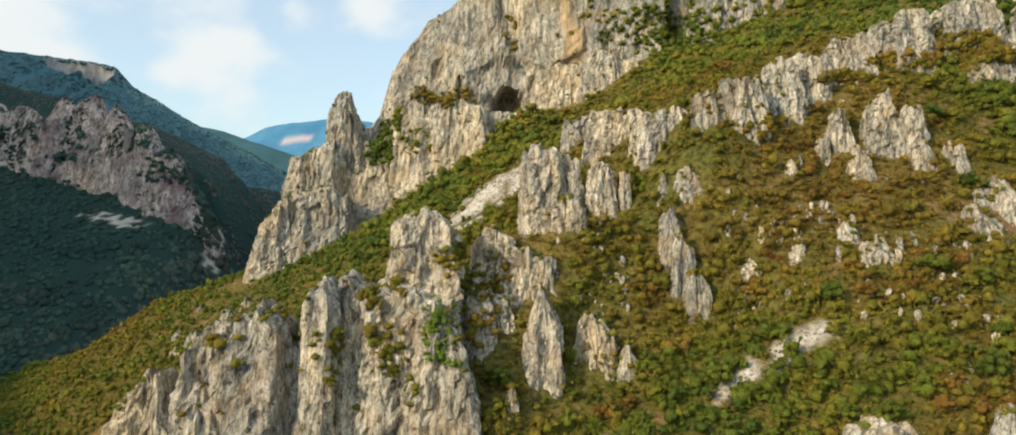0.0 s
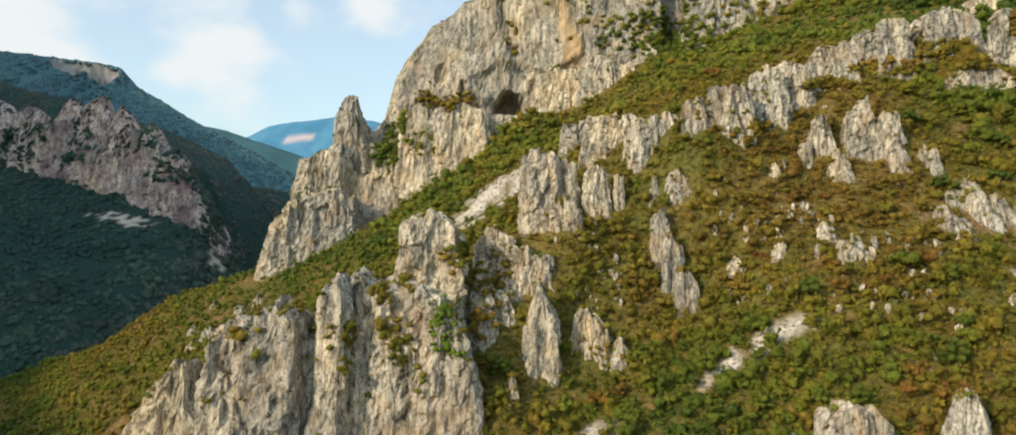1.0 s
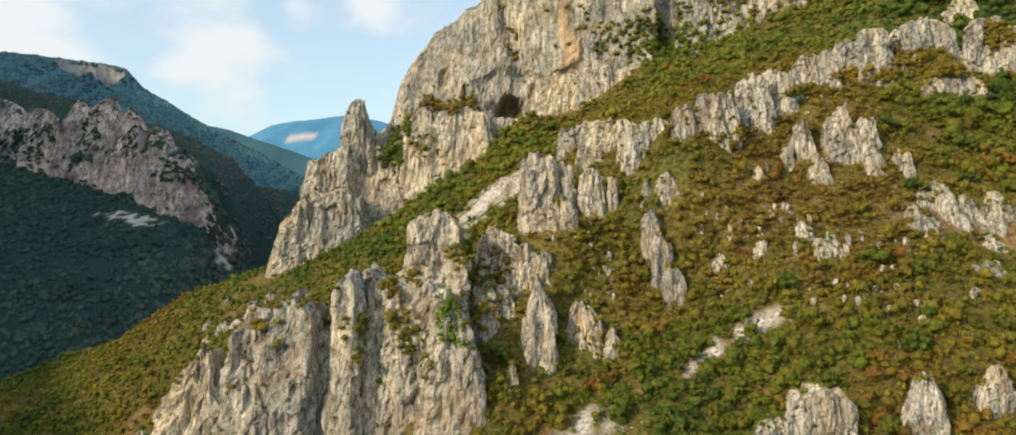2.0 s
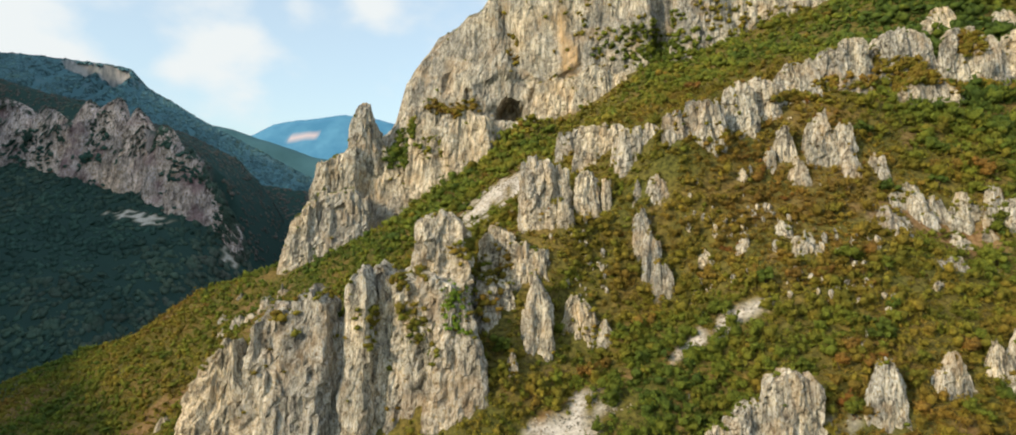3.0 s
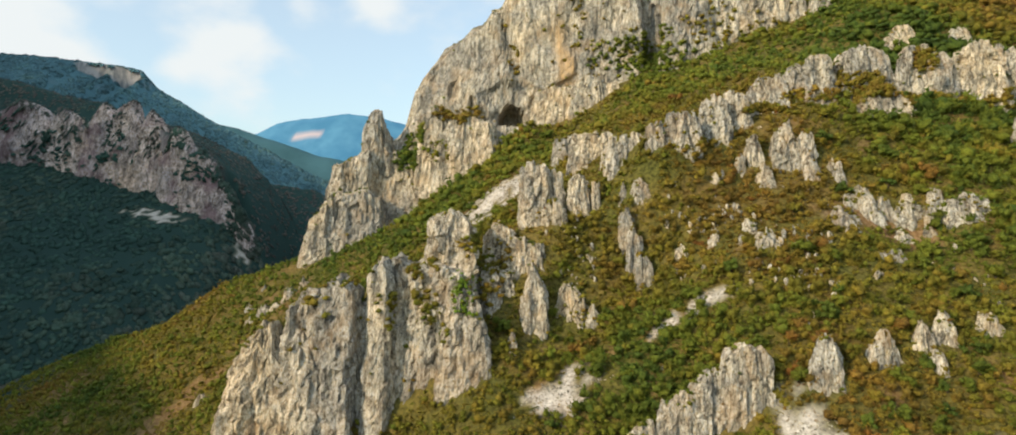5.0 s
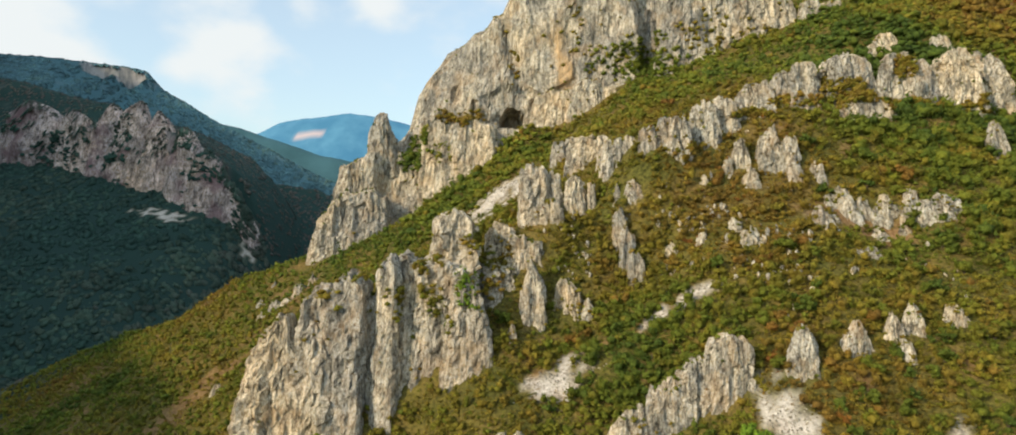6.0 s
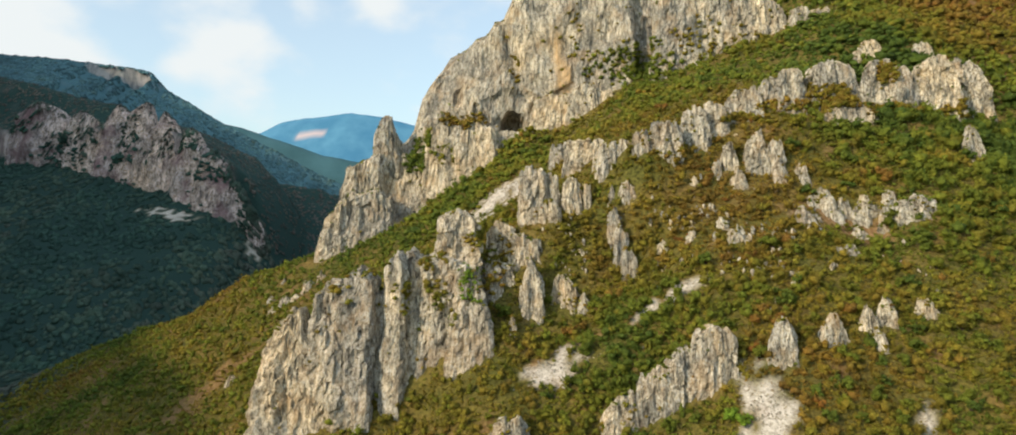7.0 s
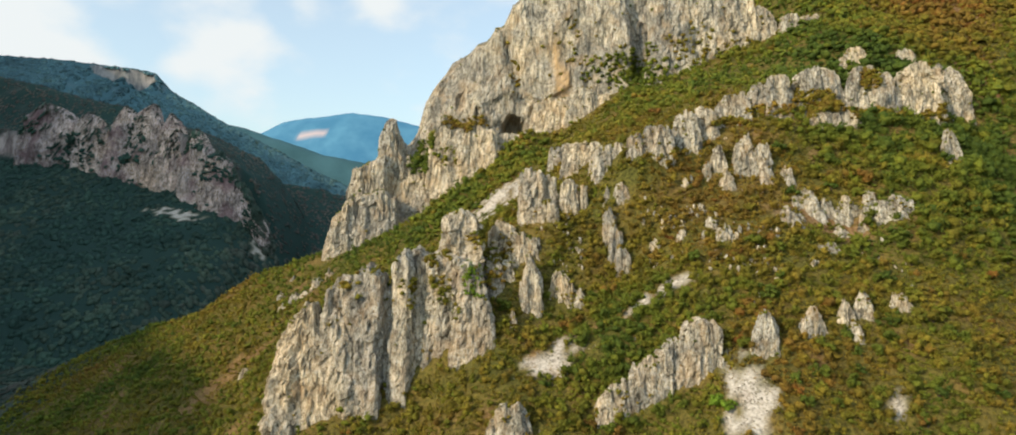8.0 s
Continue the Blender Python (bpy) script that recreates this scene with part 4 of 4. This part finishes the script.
thicket(68, 168, 24, 4.8, 2.9, 0.50, 0.6)
thicket(54, 166, 21, 4.8, 2.2, 0.50, 0.6)
thicket(-22, 126, -14, 3.6, 1.7, 0.50, 1)
thicket(-26, 121, -24, 1.9, 2.8, 0.45, 0.8)
thicket(-15, 119, -20, 1.8, 4.1, 0.26, 1.4)
thicket(-37, 122, -22, 1.4, 5.9, 0.40, 0.7)
thicket(-52, 122, -26, 0.9, 7.0, 0.42, 0.5)
thicket(-45, 122, -19, 1.9, 1.6, 0.42, 0.7)
thicket(-28, 124, -16, 3.6, 1.9, 0.48, 0.8)
thicket(-18, 119, -31, 1.6, 5.7, 0.30, 0.8)
thicket(-6, 146, -23, 3.4, 4.2, 0.55, 0.35)
thicket(-57, 122, -24, 2.3, 1.4, 0.45, 0.5)


# ---------------------------------------------------------------- scrub
rng = np.random.default_rng(7)


def ball(rounds):
    """A round of triangles: an icosahedron, split as often as asked."""
    bm = bmesh.new()
    bmesh.ops.create_icosphere(bm, subdivisions=rounds, radius=1.0)
    v = np.array([w.co[:] for w in bm.verts])
    f = np.array([[w.index for w in face.verts] for face in bm.faces])
    bm.free()
    return v, f


def crown_shape(clumps, leaves, size, flat, core=0.36):
    """A shrub's crown about 1 across: uneven clumps of foliage, with leaf sprays standing out of them."""
    v, f = ball(1)
    verts, faces, count = [], [], 0
    for c in range(clumps):
        way = rng.normal(0, 1, 3) * (1, 1, 0.6)
        way /= np.linalg.norm(way)
        centre = way * rng.uniform(0.16, core) * (clumps > 1) + (0, 0, 0.24)
        girth = rng.uniform(0.15, 0.28) if clumps > 1 else 0.36
        verts.append(v * girth * rng.uniform(0.55, 1.35, (len(v), 1)) * (1, 1, 0.85) + centre)
        faces.append(f + count)
        count += len(v)
    body = np.concatenate(verts)
    at = body[rng.integers(0, len(body), leaves)] * rng.uniform(0.9, 1.2, (leaves, 1)) + rng.normal(0, 0.075, (leaves, 3))
    tri = at[:, None, :] + rng.normal(0, size, (leaves, 3, 3))
    body[:, 2] = np.maximum(body[:, 2], -0.05)
    tri[:, :, 2] = np.maximum(tri[:, :, 2], -0.02)
    verts = np.concatenate([body, tri.reshape(-1, 3)]).astype(np.float32) * (1, 1, flat)
    faces = np.concatenate(faces + [count + np.arange(leaves * 3).reshape(-1, 3)])
    return verts, faces


def stand(name, label, spots, sizes, hues, shapes, tall=1.0, category="shrub", leaf=None, lay=0.0):
    """All the shrubs of one stretch as one piece: a crown shape, turned and sized, on every spot."""
    n = len(spots)
    which = rng.integers(0, len(shapes), n)
    turn = rng.uniform(0, 2 * np.pi, n)
    all_v, all_f, all_h, count = [], [], [], 0
    for k, (shape, faces) in enumerate(shapes):
        i = np.where(which == k)[0]
        if not len(i):
            continue
        c, s = np.cos(turn[i])[:, None], np.sin(turn[i])[:, None]
        sx = sizes[i][:, None] * rng.uniform(0.85, 1.2, (len(i), 1))
        vx = (shape[None, :, 0] * c - shape[None, :, 1] * s) * sx
        vy = (shape[None, :, 0] * s + shape[None, :, 1] * c) * sx
        vz = shape[None, :, 2] * sizes[i][:, None] * tall * rng.uniform(0.8, 1.25, (len(i), 1))
        if lay:  # crowns merge into one canopy along the slope
            x_, y_ = spots[i, 0], spots[i, 1]
            vz = vz + lay * np.clip((land(x_ + 3, y_) - land(x_ - 3, y_)) / 6, -1, 1)[:, None] * vx + lay * np.clip((land(x_, y_ + 3) - land(x_, y_ - 3)) / 6, -1, 1)[:, None] * vy
        all_v.append((np.stack([vx, vy, vz], -1) + spots[i][:, None, :]).reshape(-1, 3))
        all_f.append((faces[None] + count + len(shape) * np.arange(len(i))[:, None, None]).reshape(-1, 3))
        all_h.append(np.repeat(hues[i], len(shape)) + rng.normal(0, 0.018, len(i) * len(shape)))
        count += len(i) * len(shape)
    me = mesh_of(name, np.concatenate(all_v), np.concatenate(all_f), leaf or FOLIAGE, True, {"hue": np.clip(np.concatenate(all_h), 0, 1)})
    return tagged(new(name, me), label, category, kind="stuff")


def sown(x0, x1, y0, y1, gap):
    """Jittered spots over a stretch of the plan, off the rocks and the scree."""
    px, py = np.meshgrid(np.arange(x0, x1, gap), np.arange(y0, y1, gap))
    px, py = px.ravel() + rng.uniform(-0.6, 0.6, px.size) * gap, py.ravel() + rng.uniform(-0.6, 0.6, py.size) * gap
    steep = np.hypot(land(px + 2, py) - land(px - 2, py), land(px, py + 2) - land(px, py - 2)) / 4
    keep = (bareness(px, py, 0.22) < rng.uniform(0.05, 0.4, px.size)) & (rng.random(px.size) < 0.62 * np.hypot(1, steep))
    keep &= (np.hypot((px - 118) / 22, (py - 146) / 6) > 1) | (rng.random(px.size) < 0.5)
    keep &= (ochre_strip(px, py) < 0.4) | (rng.random(px.size) < 0.5)
    for fx, fy, rx, ry in FOOTPRINTS:
        keep &= np.hypot((px - fx) / (rx + 0.3), (py - fy) / (ry + 0.3)) > 0.95
    px, py = px[keep], py[keep]
    return np.stack([px, py, land(px, py) - 0.15], -1)


def autumn(p, green):
    """Leaf colour, 0 deep green to 1 red, drifting over the slope."""
    drift = 0.6 * rough(p[:, 0] / 40, p[:, 1] / 40, 0 * p[:, 0] + 11, 4, 0.6)
    return np.clip(green + 0.30 * drift + rng.normal(0, 0.08, len(p)) + 0.28 * (rng.random(len(p)) < 0.015)
                   + 0.26 * step(180, 230, p[:, 0]) * step(240, 285, p[:, 1])
                   + 0.05 * step(40, 90, p[:, 0]) * step(160, 140, p[:, 1]) + 0.06 * step(70, 100, p[:, 0]) * step(128, 112, p[:, 1]) - 0.22 * step(110, 145, p[:, 0]) * step(255, 220, p[:, 1]) * step(118, 140, p[:, 1]), 0.02, 0.86)


SHAPES = [crown_shape(2, 58, 0.07, 1.0, 0.34) for _ in range(14)]
LOW = [crown_shape(2, 9, 0.10, 0.9, 0.32) for _ in range(8)]
SPRIG = [crown_shape(1, 16, 0.10, 0.9) for _ in range(8)]
TUFT = [(v[12:], f[20:] - 12) for v, f in (crown_shape(1, 12, 0.20, 0.8, 0.3) for _ in range(8))]
WOOD = [crown_shape(1, 3, 0.13, 0.65, 0.34) for _ in range(8)]

# the near slope, below and above the rock wall
p = sown(-50, 300, 76, 335, 1.6)
p = p[p[:, 0] < 10 + 0.79 * (p[:, 1] + 100)]
taller = step(104, 132, p[:, 0]) * step(118, 140, p[:, 1]) * step(225, 205, p[:, 1])  # taller, greener growth below the rib's upper end
keep = rng.random(len(p)) > 0.40 * taller
p, taller = p[keep], taller[keep]
size = (1.1 + 3.5 * rng.random(len(p)) ** 1.8) * (1 + 0.35 * rough(p[:, 0] / 22, p[:, 1] / 22, 0 * p[:, 0], 2)) * np.where(rng.random(len(p)) < 0.06, 1.5, 1.0)
size, hue, high = np.clip(size * (1 + 0.4 * step(105, 140, p[:, 0]) * step(122, 145, p[:, 1])) * (1 + 0.55 * np.exp(-(((p[:, 0] - 25) / 32) ** 2) - ((p[:, 1] - 118) / 24) ** 2)), 1.0, 5.4) * (1 + 0.35 * taller), autumn(p, 0.38) - taller * rng.uniform(0.0, 0.14, len(p)) - 0.12 * np.exp(-(((p[:, 0] - 25) / 30) ** 2) - ((p[:, 1] - 118) / 22) ** 2), p[:, 1] > 205
hue = np.clip(hue - 0.10 * high * step(175, 140, p[:, 0]), 0.02, 0.9)
stand("scrub", "dense olive-green autumn scrub covering the steep slope", p[~high], size[~high], hue[~high], SHAPES)
fewer = high & (rng.random(len(p)) < 0.78)
stand("upper_scrub", "green and russet scrub below the high cliffs", p[fewer], 1.4 * size[fewer], hue[fewer], LOW)
p = sown(-50, 190, 84, 200, 1.55)
p = p[p[:, 0] < 10 + 0.79 * (p[:, 1] + 100)]
stand("undergrowth", "low olive undergrowth and dry grass between the shrubs", p, rng.uniform(1.1, 2.3, len(p)), autumn(p, 0.40), TUFT, 0.9)
# the spur
p = sown(-290, -50, 95, 345, 2.5)
p = p[p[:, 2] > -150]
size = rng.uniform(2.1, 5.2, len(p)) * (1 - 0.4 * step(0.1, 0.7, rough(p[:, 0] / 16, p[:, 1] / 16, 0 * p[:, 0] + 6, 3)))
stand("spur_scrub", "low olive and russet scrub on the spur", p, size, autumn(p, 0.31), LOW, 1.1)
p = sown(-290, -50, 95, 345, 1.9)
p = p[p[:, 2] > -150]
stand("spur_undergrowth", "low olive undergrowth and dry grass on the spur", p, rng.uniform(1.4, 2.6, len(p)), autumn(p, 0.42), TUFT, 0.9)
# on the ledges
led = np.concatenate(LEDGES)
led = led[rng.random(len(led)) < np.where(led[:, 1] > 400, 0.30, 0.07)]
across = led[led[:, 1] > 400]
led = led[led[:, 1] < 400]
led = led[(np.abs(led[:, 0] + 70) > 14) | (led[:, 1] > 305) | (led[:, 2] < 38)]
stand("ledge_bushes", "small bushes and turf tufts rooted on limestone ledges", led - (0, 0, 0.2), rng.uniform(0.7, 2.3, len(led)), autumn(led, 0.36), SPRIG)
# thickets that hang in cracks and on shelves of the crags
faces_at = np.concatenate(FACES)
tufts, tuft_hue, fresh = [], [], []
for zx, zy, zz, rx, rz, green, thick in THICKETS:
    d = np.hypot((faces_at[:, 0] - zx) / rx, (faces_at[:, 2] - zz) / rz) + 0.3 * rough(faces_at[:, 0] / 6, faces_at[:, 2] / 6, faces_at[:, 1] / 9, 3)
    i = np.where((d < 0.75 + 0.4 * rng.random(len(d))) & (np.abs(faces_at[:, 1] - zy) < 24))[0]
    i = rng.permutation(i)[: int(4.2 * thick * rx * rz)]
    if green < 0.3 and zy < 130:
        fresh.append(faces_at[i])
        continue
    tufts.append(faces_at[i])
    tuft_hue.append(np.clip(green + rng.normal(0, 0.08, len(i)), 0.03, 0.9))
# and small tufts in clusters over every face
spread = rough(faces_at[:, 0] / 5, faces_at[:, 1] / 5, faces_at[:, 2] / 6, 3)
i = np.where((spread > 0.42) & (rng.random(len(faces_at)) < np.where(faces_at[:, 1] < 150, 0.034, 0.018)) & (faces_at[:, 1] < 400))[0]
tufts.append(faces_at[i])
tuft_hue.append(np.clip(0.42 + rng.normal(0, 0.12, len(i)), 0.03, 0.9))
small = np.concatenate([np.full(len(t), 1.0) for t in tufts[:-1]] + [np.full(len(i), 0.55)])
tufts, tuft_hue = np.concatenate(tufts), np.concatenate(tuft_hue)
clear_air = ~((np.abs(tufts[:, 0]) < 10) & (tufts[:, 2] > 40) & (tufts[:, 2] < 63) & (tufts[:, 1] > 255))
tufts, tuft_hue, small = tufts[clear_air], tuft_hue[clear_air], small[clear_air]
stand("crag_bushes", "green and russet bushes hanging in the cracks of the crags", tufts - (0, 0.5, 0.8), small * rng.uniform(1.9, 4.2, len(tufts)) * np.where(tufts[:, 1] > 240, 1.1, 0.9), tuft_hue, SPRIG)
fresh = np.concatenate(fresh)
stand("fresh_growth", "bright green plants growing on the slab crag", fresh - (0, 0.4, 0.5), rng.uniform(1.0, 2.4, len(fresh)), np.clip(rng.normal(0.05, 0.05, len(fresh)), 0, 0.3), SPRIG, 1.0, "plants", FRESH)
# woods across the gorge
px, py = rng.uniform(-790, -140, 19000), rng.uniform(180, 1010, 19000)
pz = land(px, py)
flatter = np.abs(land(px, py + 4) - land(px, py - 4)) < 16
p = np.stack([px, py, pz - 0.5], -1)[flatter & ((px < -280) | (py > 330)) & (pz < np.where(py < 420, np.where(px < -270, -92, -115), 999)) & (bareness(px, py, 0.3) < 0.3)]
hang = faces_at[faces_at[:, 1] > 400]
hang = hang[(rough(hang[:, 0] / 34, hang[:, 1] / 40, hang[:, 2] / 16, 3) > -0.05) & (rng.random(len(hang)) < 0.22)]
p = np.concatenate([p, hang - (0, 0, 2.0), across - (0, 0, 1.5)])
above = step(-6, 14, p[:, 1] - 716 + 0.18 * (p[:, 0] + 345))
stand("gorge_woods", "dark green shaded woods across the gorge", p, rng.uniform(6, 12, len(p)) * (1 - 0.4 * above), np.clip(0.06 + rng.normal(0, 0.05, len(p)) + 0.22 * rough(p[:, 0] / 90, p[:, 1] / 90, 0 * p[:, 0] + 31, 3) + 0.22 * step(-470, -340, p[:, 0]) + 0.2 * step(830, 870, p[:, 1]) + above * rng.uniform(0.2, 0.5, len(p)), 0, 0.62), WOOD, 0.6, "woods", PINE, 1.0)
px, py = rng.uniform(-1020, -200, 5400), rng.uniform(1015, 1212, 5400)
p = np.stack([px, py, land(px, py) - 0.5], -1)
stand("far_woods", "dark woods, tinted blue-green for haze, on the mountain behind", p, rng.uniform(8, 13, len(p)), np.clip(0.02 + rng.normal(0, 0.03, len(p)), 0, 0.3), WOOD, 0.34, "woods", HAZED_PINE, 1.0)

# ---------------------------------------------------------------- loose stones on the scree
px, py = rng.uniform(-30, 130, 60000), rng.uniform(84, 260, 60000)
bare = bareness(px, py) > 0.5
px, py = px[bare][:3500], py[bare][:3500]
spot = np.stack([px, py, land(px, py) + 0.05], -1)
cube = np.array([(-1, -1, -0.6), (1, -0.8, -0.6), (0.9, 1, -0.6), (-0.8, 0.9, -0.6), (-0.7, -0.6, 0.6), (0.6, -0.7, 0.7), (0.7, 0.5, 0.5), (-0.6, 0.7, 0.65)])
sides = np.array([(0, 1, 5, 4), (1, 2, 6, 5), (2, 3, 7, 6), (3, 0, 4, 7), (4, 5, 6, 7), (3, 2, 1, 0)])
stone = cube[None] * rng.uniform(0.08, 0.28, (len(spot), 1, 1)) * rng.uniform(0.7, 1.3, (len(spot), 1, 3)) + rng.normal(0, 0.05, (len(spot), 8, 3)) + spot[:, None, :]
me = mesh_of("scree_stones", stone.reshape(-1, 3), (sides[None] + 8 * np.arange(len(spot))[:, None, None]).reshape(-1, 4), LIMESTONE, False, {"rust": np.zeros(len(spot) * 8)})
tagged(new("scree_stones", me), "loose pale limestone scree between the shrubs", "scree", kind="stuff")


# ---------------------------------------------------------------- small boulders among the shrubs
def cobble(seed):
    """A small angular boulder about 2 across, split along a few flat faces."""
    v, f = ball(2)
    r = np.random.default_rng(seed)
    way = r.normal(0, 1, (9, 3))
    way /= np.linalg.norm(way, axis=1, keepdims=True)
    reach = r.uniform(0.35, 0.95, 9)
    v = v * np.minimum(1.15, (reach / np.maximum(v @ way.T, 0.05)).min(1))[:, None] * (0.8, 0.9, 1.5)
    return mesh_of("small_boulder", v + r.normal(0, 0.03, v.shape), f, LIMESTONE, False, {"rust": np.zeros(len(v))})


COBBLES = [cobble(k) for k in range(7)]
HEAPS = [(57, 148), (62, 146), (61, 142), (71, 146), (73, 144), (73, 141), (76, 138), (78, 137), (68, 138), (60, 137), (51, 140), (78, 126), (86, 131), (90, 137), (88, 121), (77, 114), (50, 151), (23, 151), (26, 148), (19, 148), (21, 153), (68, 149), (84, 140), (72, 132)]
placed = 0
while placed < 295:
    x, y = rng.uniform(46, 132), rng.uniform(122, 160)
    if rng.random() < 0.12:
        x, y = rng.uniform(-20, 130), rng.uniform(92, 160)
    heap = placed < 9 * len(HEAPS)
    if heap:
        x, y = HEAPS[placed // 9]
        x, y = x + rng.normal(0, 1.5), y + rng.normal(0, 1.5)
    elif rough(np.array(x / 9), np.array(y / 9), np.array(4.0), 2) < 0.05:
        continue
    size = 0.32 + 0.8 * rng.random() ** 2.4
    ob = new("small_boulder", COBBLES[placed % 7])
    ob.matrix_world = pose(x, y, float(land(np.array(x), np.array(y))) + 0.95 * size, rng.uniform(-20, 20), rng.uniform(-20, 20), rng.uniform(0, 360)) @ Matrix.Scale(size, 4)
    tagged(ob, "small angular pale limestone boulder among low shrubs", "rock", "small boulders")
    placed += 1


# ---------------------------------------------------------------- single bushes and small trees
def bush(name, x, y, size, hue, label, leaf=None):
    """A bush or small tree on the slope: a forked trunk under a crown of leaf clumps and sprays."""
    z = float(land(np.array(x), np.array(y)))
    ob = thing(name, (x, y, z), label, "bush" if size < 5 else "tree", "single bushes")
    bm = bmesh.new()
    for lean in (0.0, 0.5, -0.45):
        top = Vector((x + lean * size * 0.35, y - abs(lean) * 0.2, z + size * (0.45 if lean else 0.6)))
        foot = Vector((x, y, z - 0.3))
        way = top - foot
        m = Matrix.Translation((foot + top) / 2) @ way.to_track_quat("Z", "Y").to_matrix().to_4x4()
        bmesh.ops.create_cone(bm, cap_ends=True, segments=7, radius1=size * 0.035, radius2=size * 0.015, depth=way.length, matrix=m)
    me = bpy.data.meshes.new("trunk")
    bm.to_mesh(me)
    bm.free()
    me.materials.append(BARK)
    part("trunk", me, ob)
    verts, faces, shade, count = [], [], [], 0
    for _ in range(5):
        v_, f_ = crown_shape(5, 110, 0.045, 1.0)
        off = rng.normal(0, 0.22, 3) * (1, 1, 0.55) + (0, 0, 0.18)
        verts.append((v_ * 0.72 + off) * size * (1, 1, 1.05) + (x, y, z))
        faces.append(f_ + count)
        count += len(v_)
        shade.append(np.full(len(v_), hue + rng.normal(0, 0.03)))
    me = mesh_of("crown", np.concatenate(verts), np.concatenate(faces), leaf or FOLIAGE, True, {"hue": np.clip(np.concatenate(shade), 0, 1)})
    part("crown", me, ob)


bush("bush", 59.2, 92.0, 5.0, 0.02, "bright green leafy bush beside the scree", FRESH)
bush("bush", 61.8, 90.0, 4.2, 0.03, "bright green leafy bush beside the scree", FRESH)
bush("bush", 73.9, 95.1, 3.6, 0.72, "rust-orange autumn bush in the scrub")
bush("bush", 23.8, 131.7, 3.6, 0.66, "rust-orange autumn bush in the scrub")
bush("bush", 157.8, 123.7, 4.0, 0.80, "rust-orange autumn bush in the scrub")
bush("bush", 88.0, 90.3, 4.0, 0.30, "olive-green rounded bush on the slope")
bush("bush", 123.5, 81.5, 4.0, 0.36, "olive-green rounded bush on the slope")
bush("bush", 96.1, 84.8, 4.0, 0.40, "olive-green rounded bush on the slope")
bush("small_tree", 82.6, 114.7, 5.2, 0.10, "dark green small tree in the scrub")
bush("bush", 78.0, 118.9, 4.0, 0.24, "olive-green rounded bush on the slope")
bush("bush", 122.0, 92.9, 4.0, 0.45, "olive-green rounded bush on the slope")
bush("bush", -48.1, 118.5, 3.6, 0.30, "olive-green rounded bush on the slope")
bush("bush", -35.1, 117.0, 3.6, 0.33, "olive-green rounded bush on the slope")
bush("bush", -1.5, 112.6, 3.4, 0.50, "olive-green rounded bush on the slope")
bush("bush", 9.5, 105.7, 3.8, 0.30, "olive-green rounded bush on the slope")
bush("bush", 39.9, 109.8, 3.6, 0.28, "olive-green rounded bush on the slope")
bush("bush", 85.9, 98.1, 3.6, 0.50, "olive-green rounded bush on the slope")
bush("bush", 19.6, 131.3, 4.6, 0.72, "rust-orange autumn bush in the scrub")
bush("small_tree", 40.2, 127.1, 5.6, 0.20, "dark green small tree in the scrub")
bush("small_tree", 29.5, 136.6, 5.0, 0.20, "dark green small tree in the scrub")
bush("small_tree", -3.1, 134.1, 5.2, 0.14, "dark green small tree in the scrub")
bush("bush", 63.0, 198.5, 4.5, 0.80, "rust-orange autumn bush in the scrub")
bush("small_tree", -14.2, 231.5, 5.6, 0.14, "dark green small tree in the scrub")
bush("small_tree", -22.8, 228.8, 5.4, 0.16, "dark green small tree in the scrub")
bush("small_tree", -29.7, 231.3, 5.0, 0.14, "dark green small tree in the scrub")
bush("small_tree", -5.5, 237.3, 5.0, 0.22, "dark green small tree in the scrub")
bush("small_tree", 17.0, 268.8, 5.5, 0.16, "dark green small tree in the scrub")
bush("small_tree", 11.6, 262.0, 5.0, 0.22, "dark green small tree in the scrub")
bush("small_tree", 1.5, 253.5, 5.0, 0.20, "dark green small tree in the scrub")
bush("bush", 35.6, 237.8, 4.6, 0.30, "olive-green rounded bush on the slope")
bush("bush", 51.7, 195.5, 4.5, 0.30, "olive-green rounded bush on the slope")
bush("bush", 85.0, 127.6, 4.4, 0.30, "olive-green rounded bush on the slope")
bush("bush", 86.6, 146.8, 4.2, 0.42, "olive-green rounded bush on the slope")
# the larger shrubs that stand out of the scrub below the rib
grown = sown(14, 135, 84, 132, 6.5)
grown = grown[rng.permutation(len(grown))[:90]]
upper = sown(108, 185, 128, 200, 8.0)
upper = upper[upper[:, 0] < 10 + 0.70 * (upper[:, 1] + 100)]
grown = np.concatenate([grown, upper[rng.permutation(len(upper))[:45]]])
for bx, by, _ in grown:
    tone = float(np.clip(rng.normal(0.22, 0.13), 0.03, 0.5)) if rng.random() > 0.1 else 0.72
    kind = "dark green dense shrub in the scrub" if tone < 0.17 else "olive-green rounded shrub on the slope" if tone < 0.6 else "rust-orange autumn shrub in the scrub"
    bush("bush", float(bx), float(by), float(rng.uniform(3.2, 4.9)) * (1.25 if by > 132 else 1.0), tone, kind)
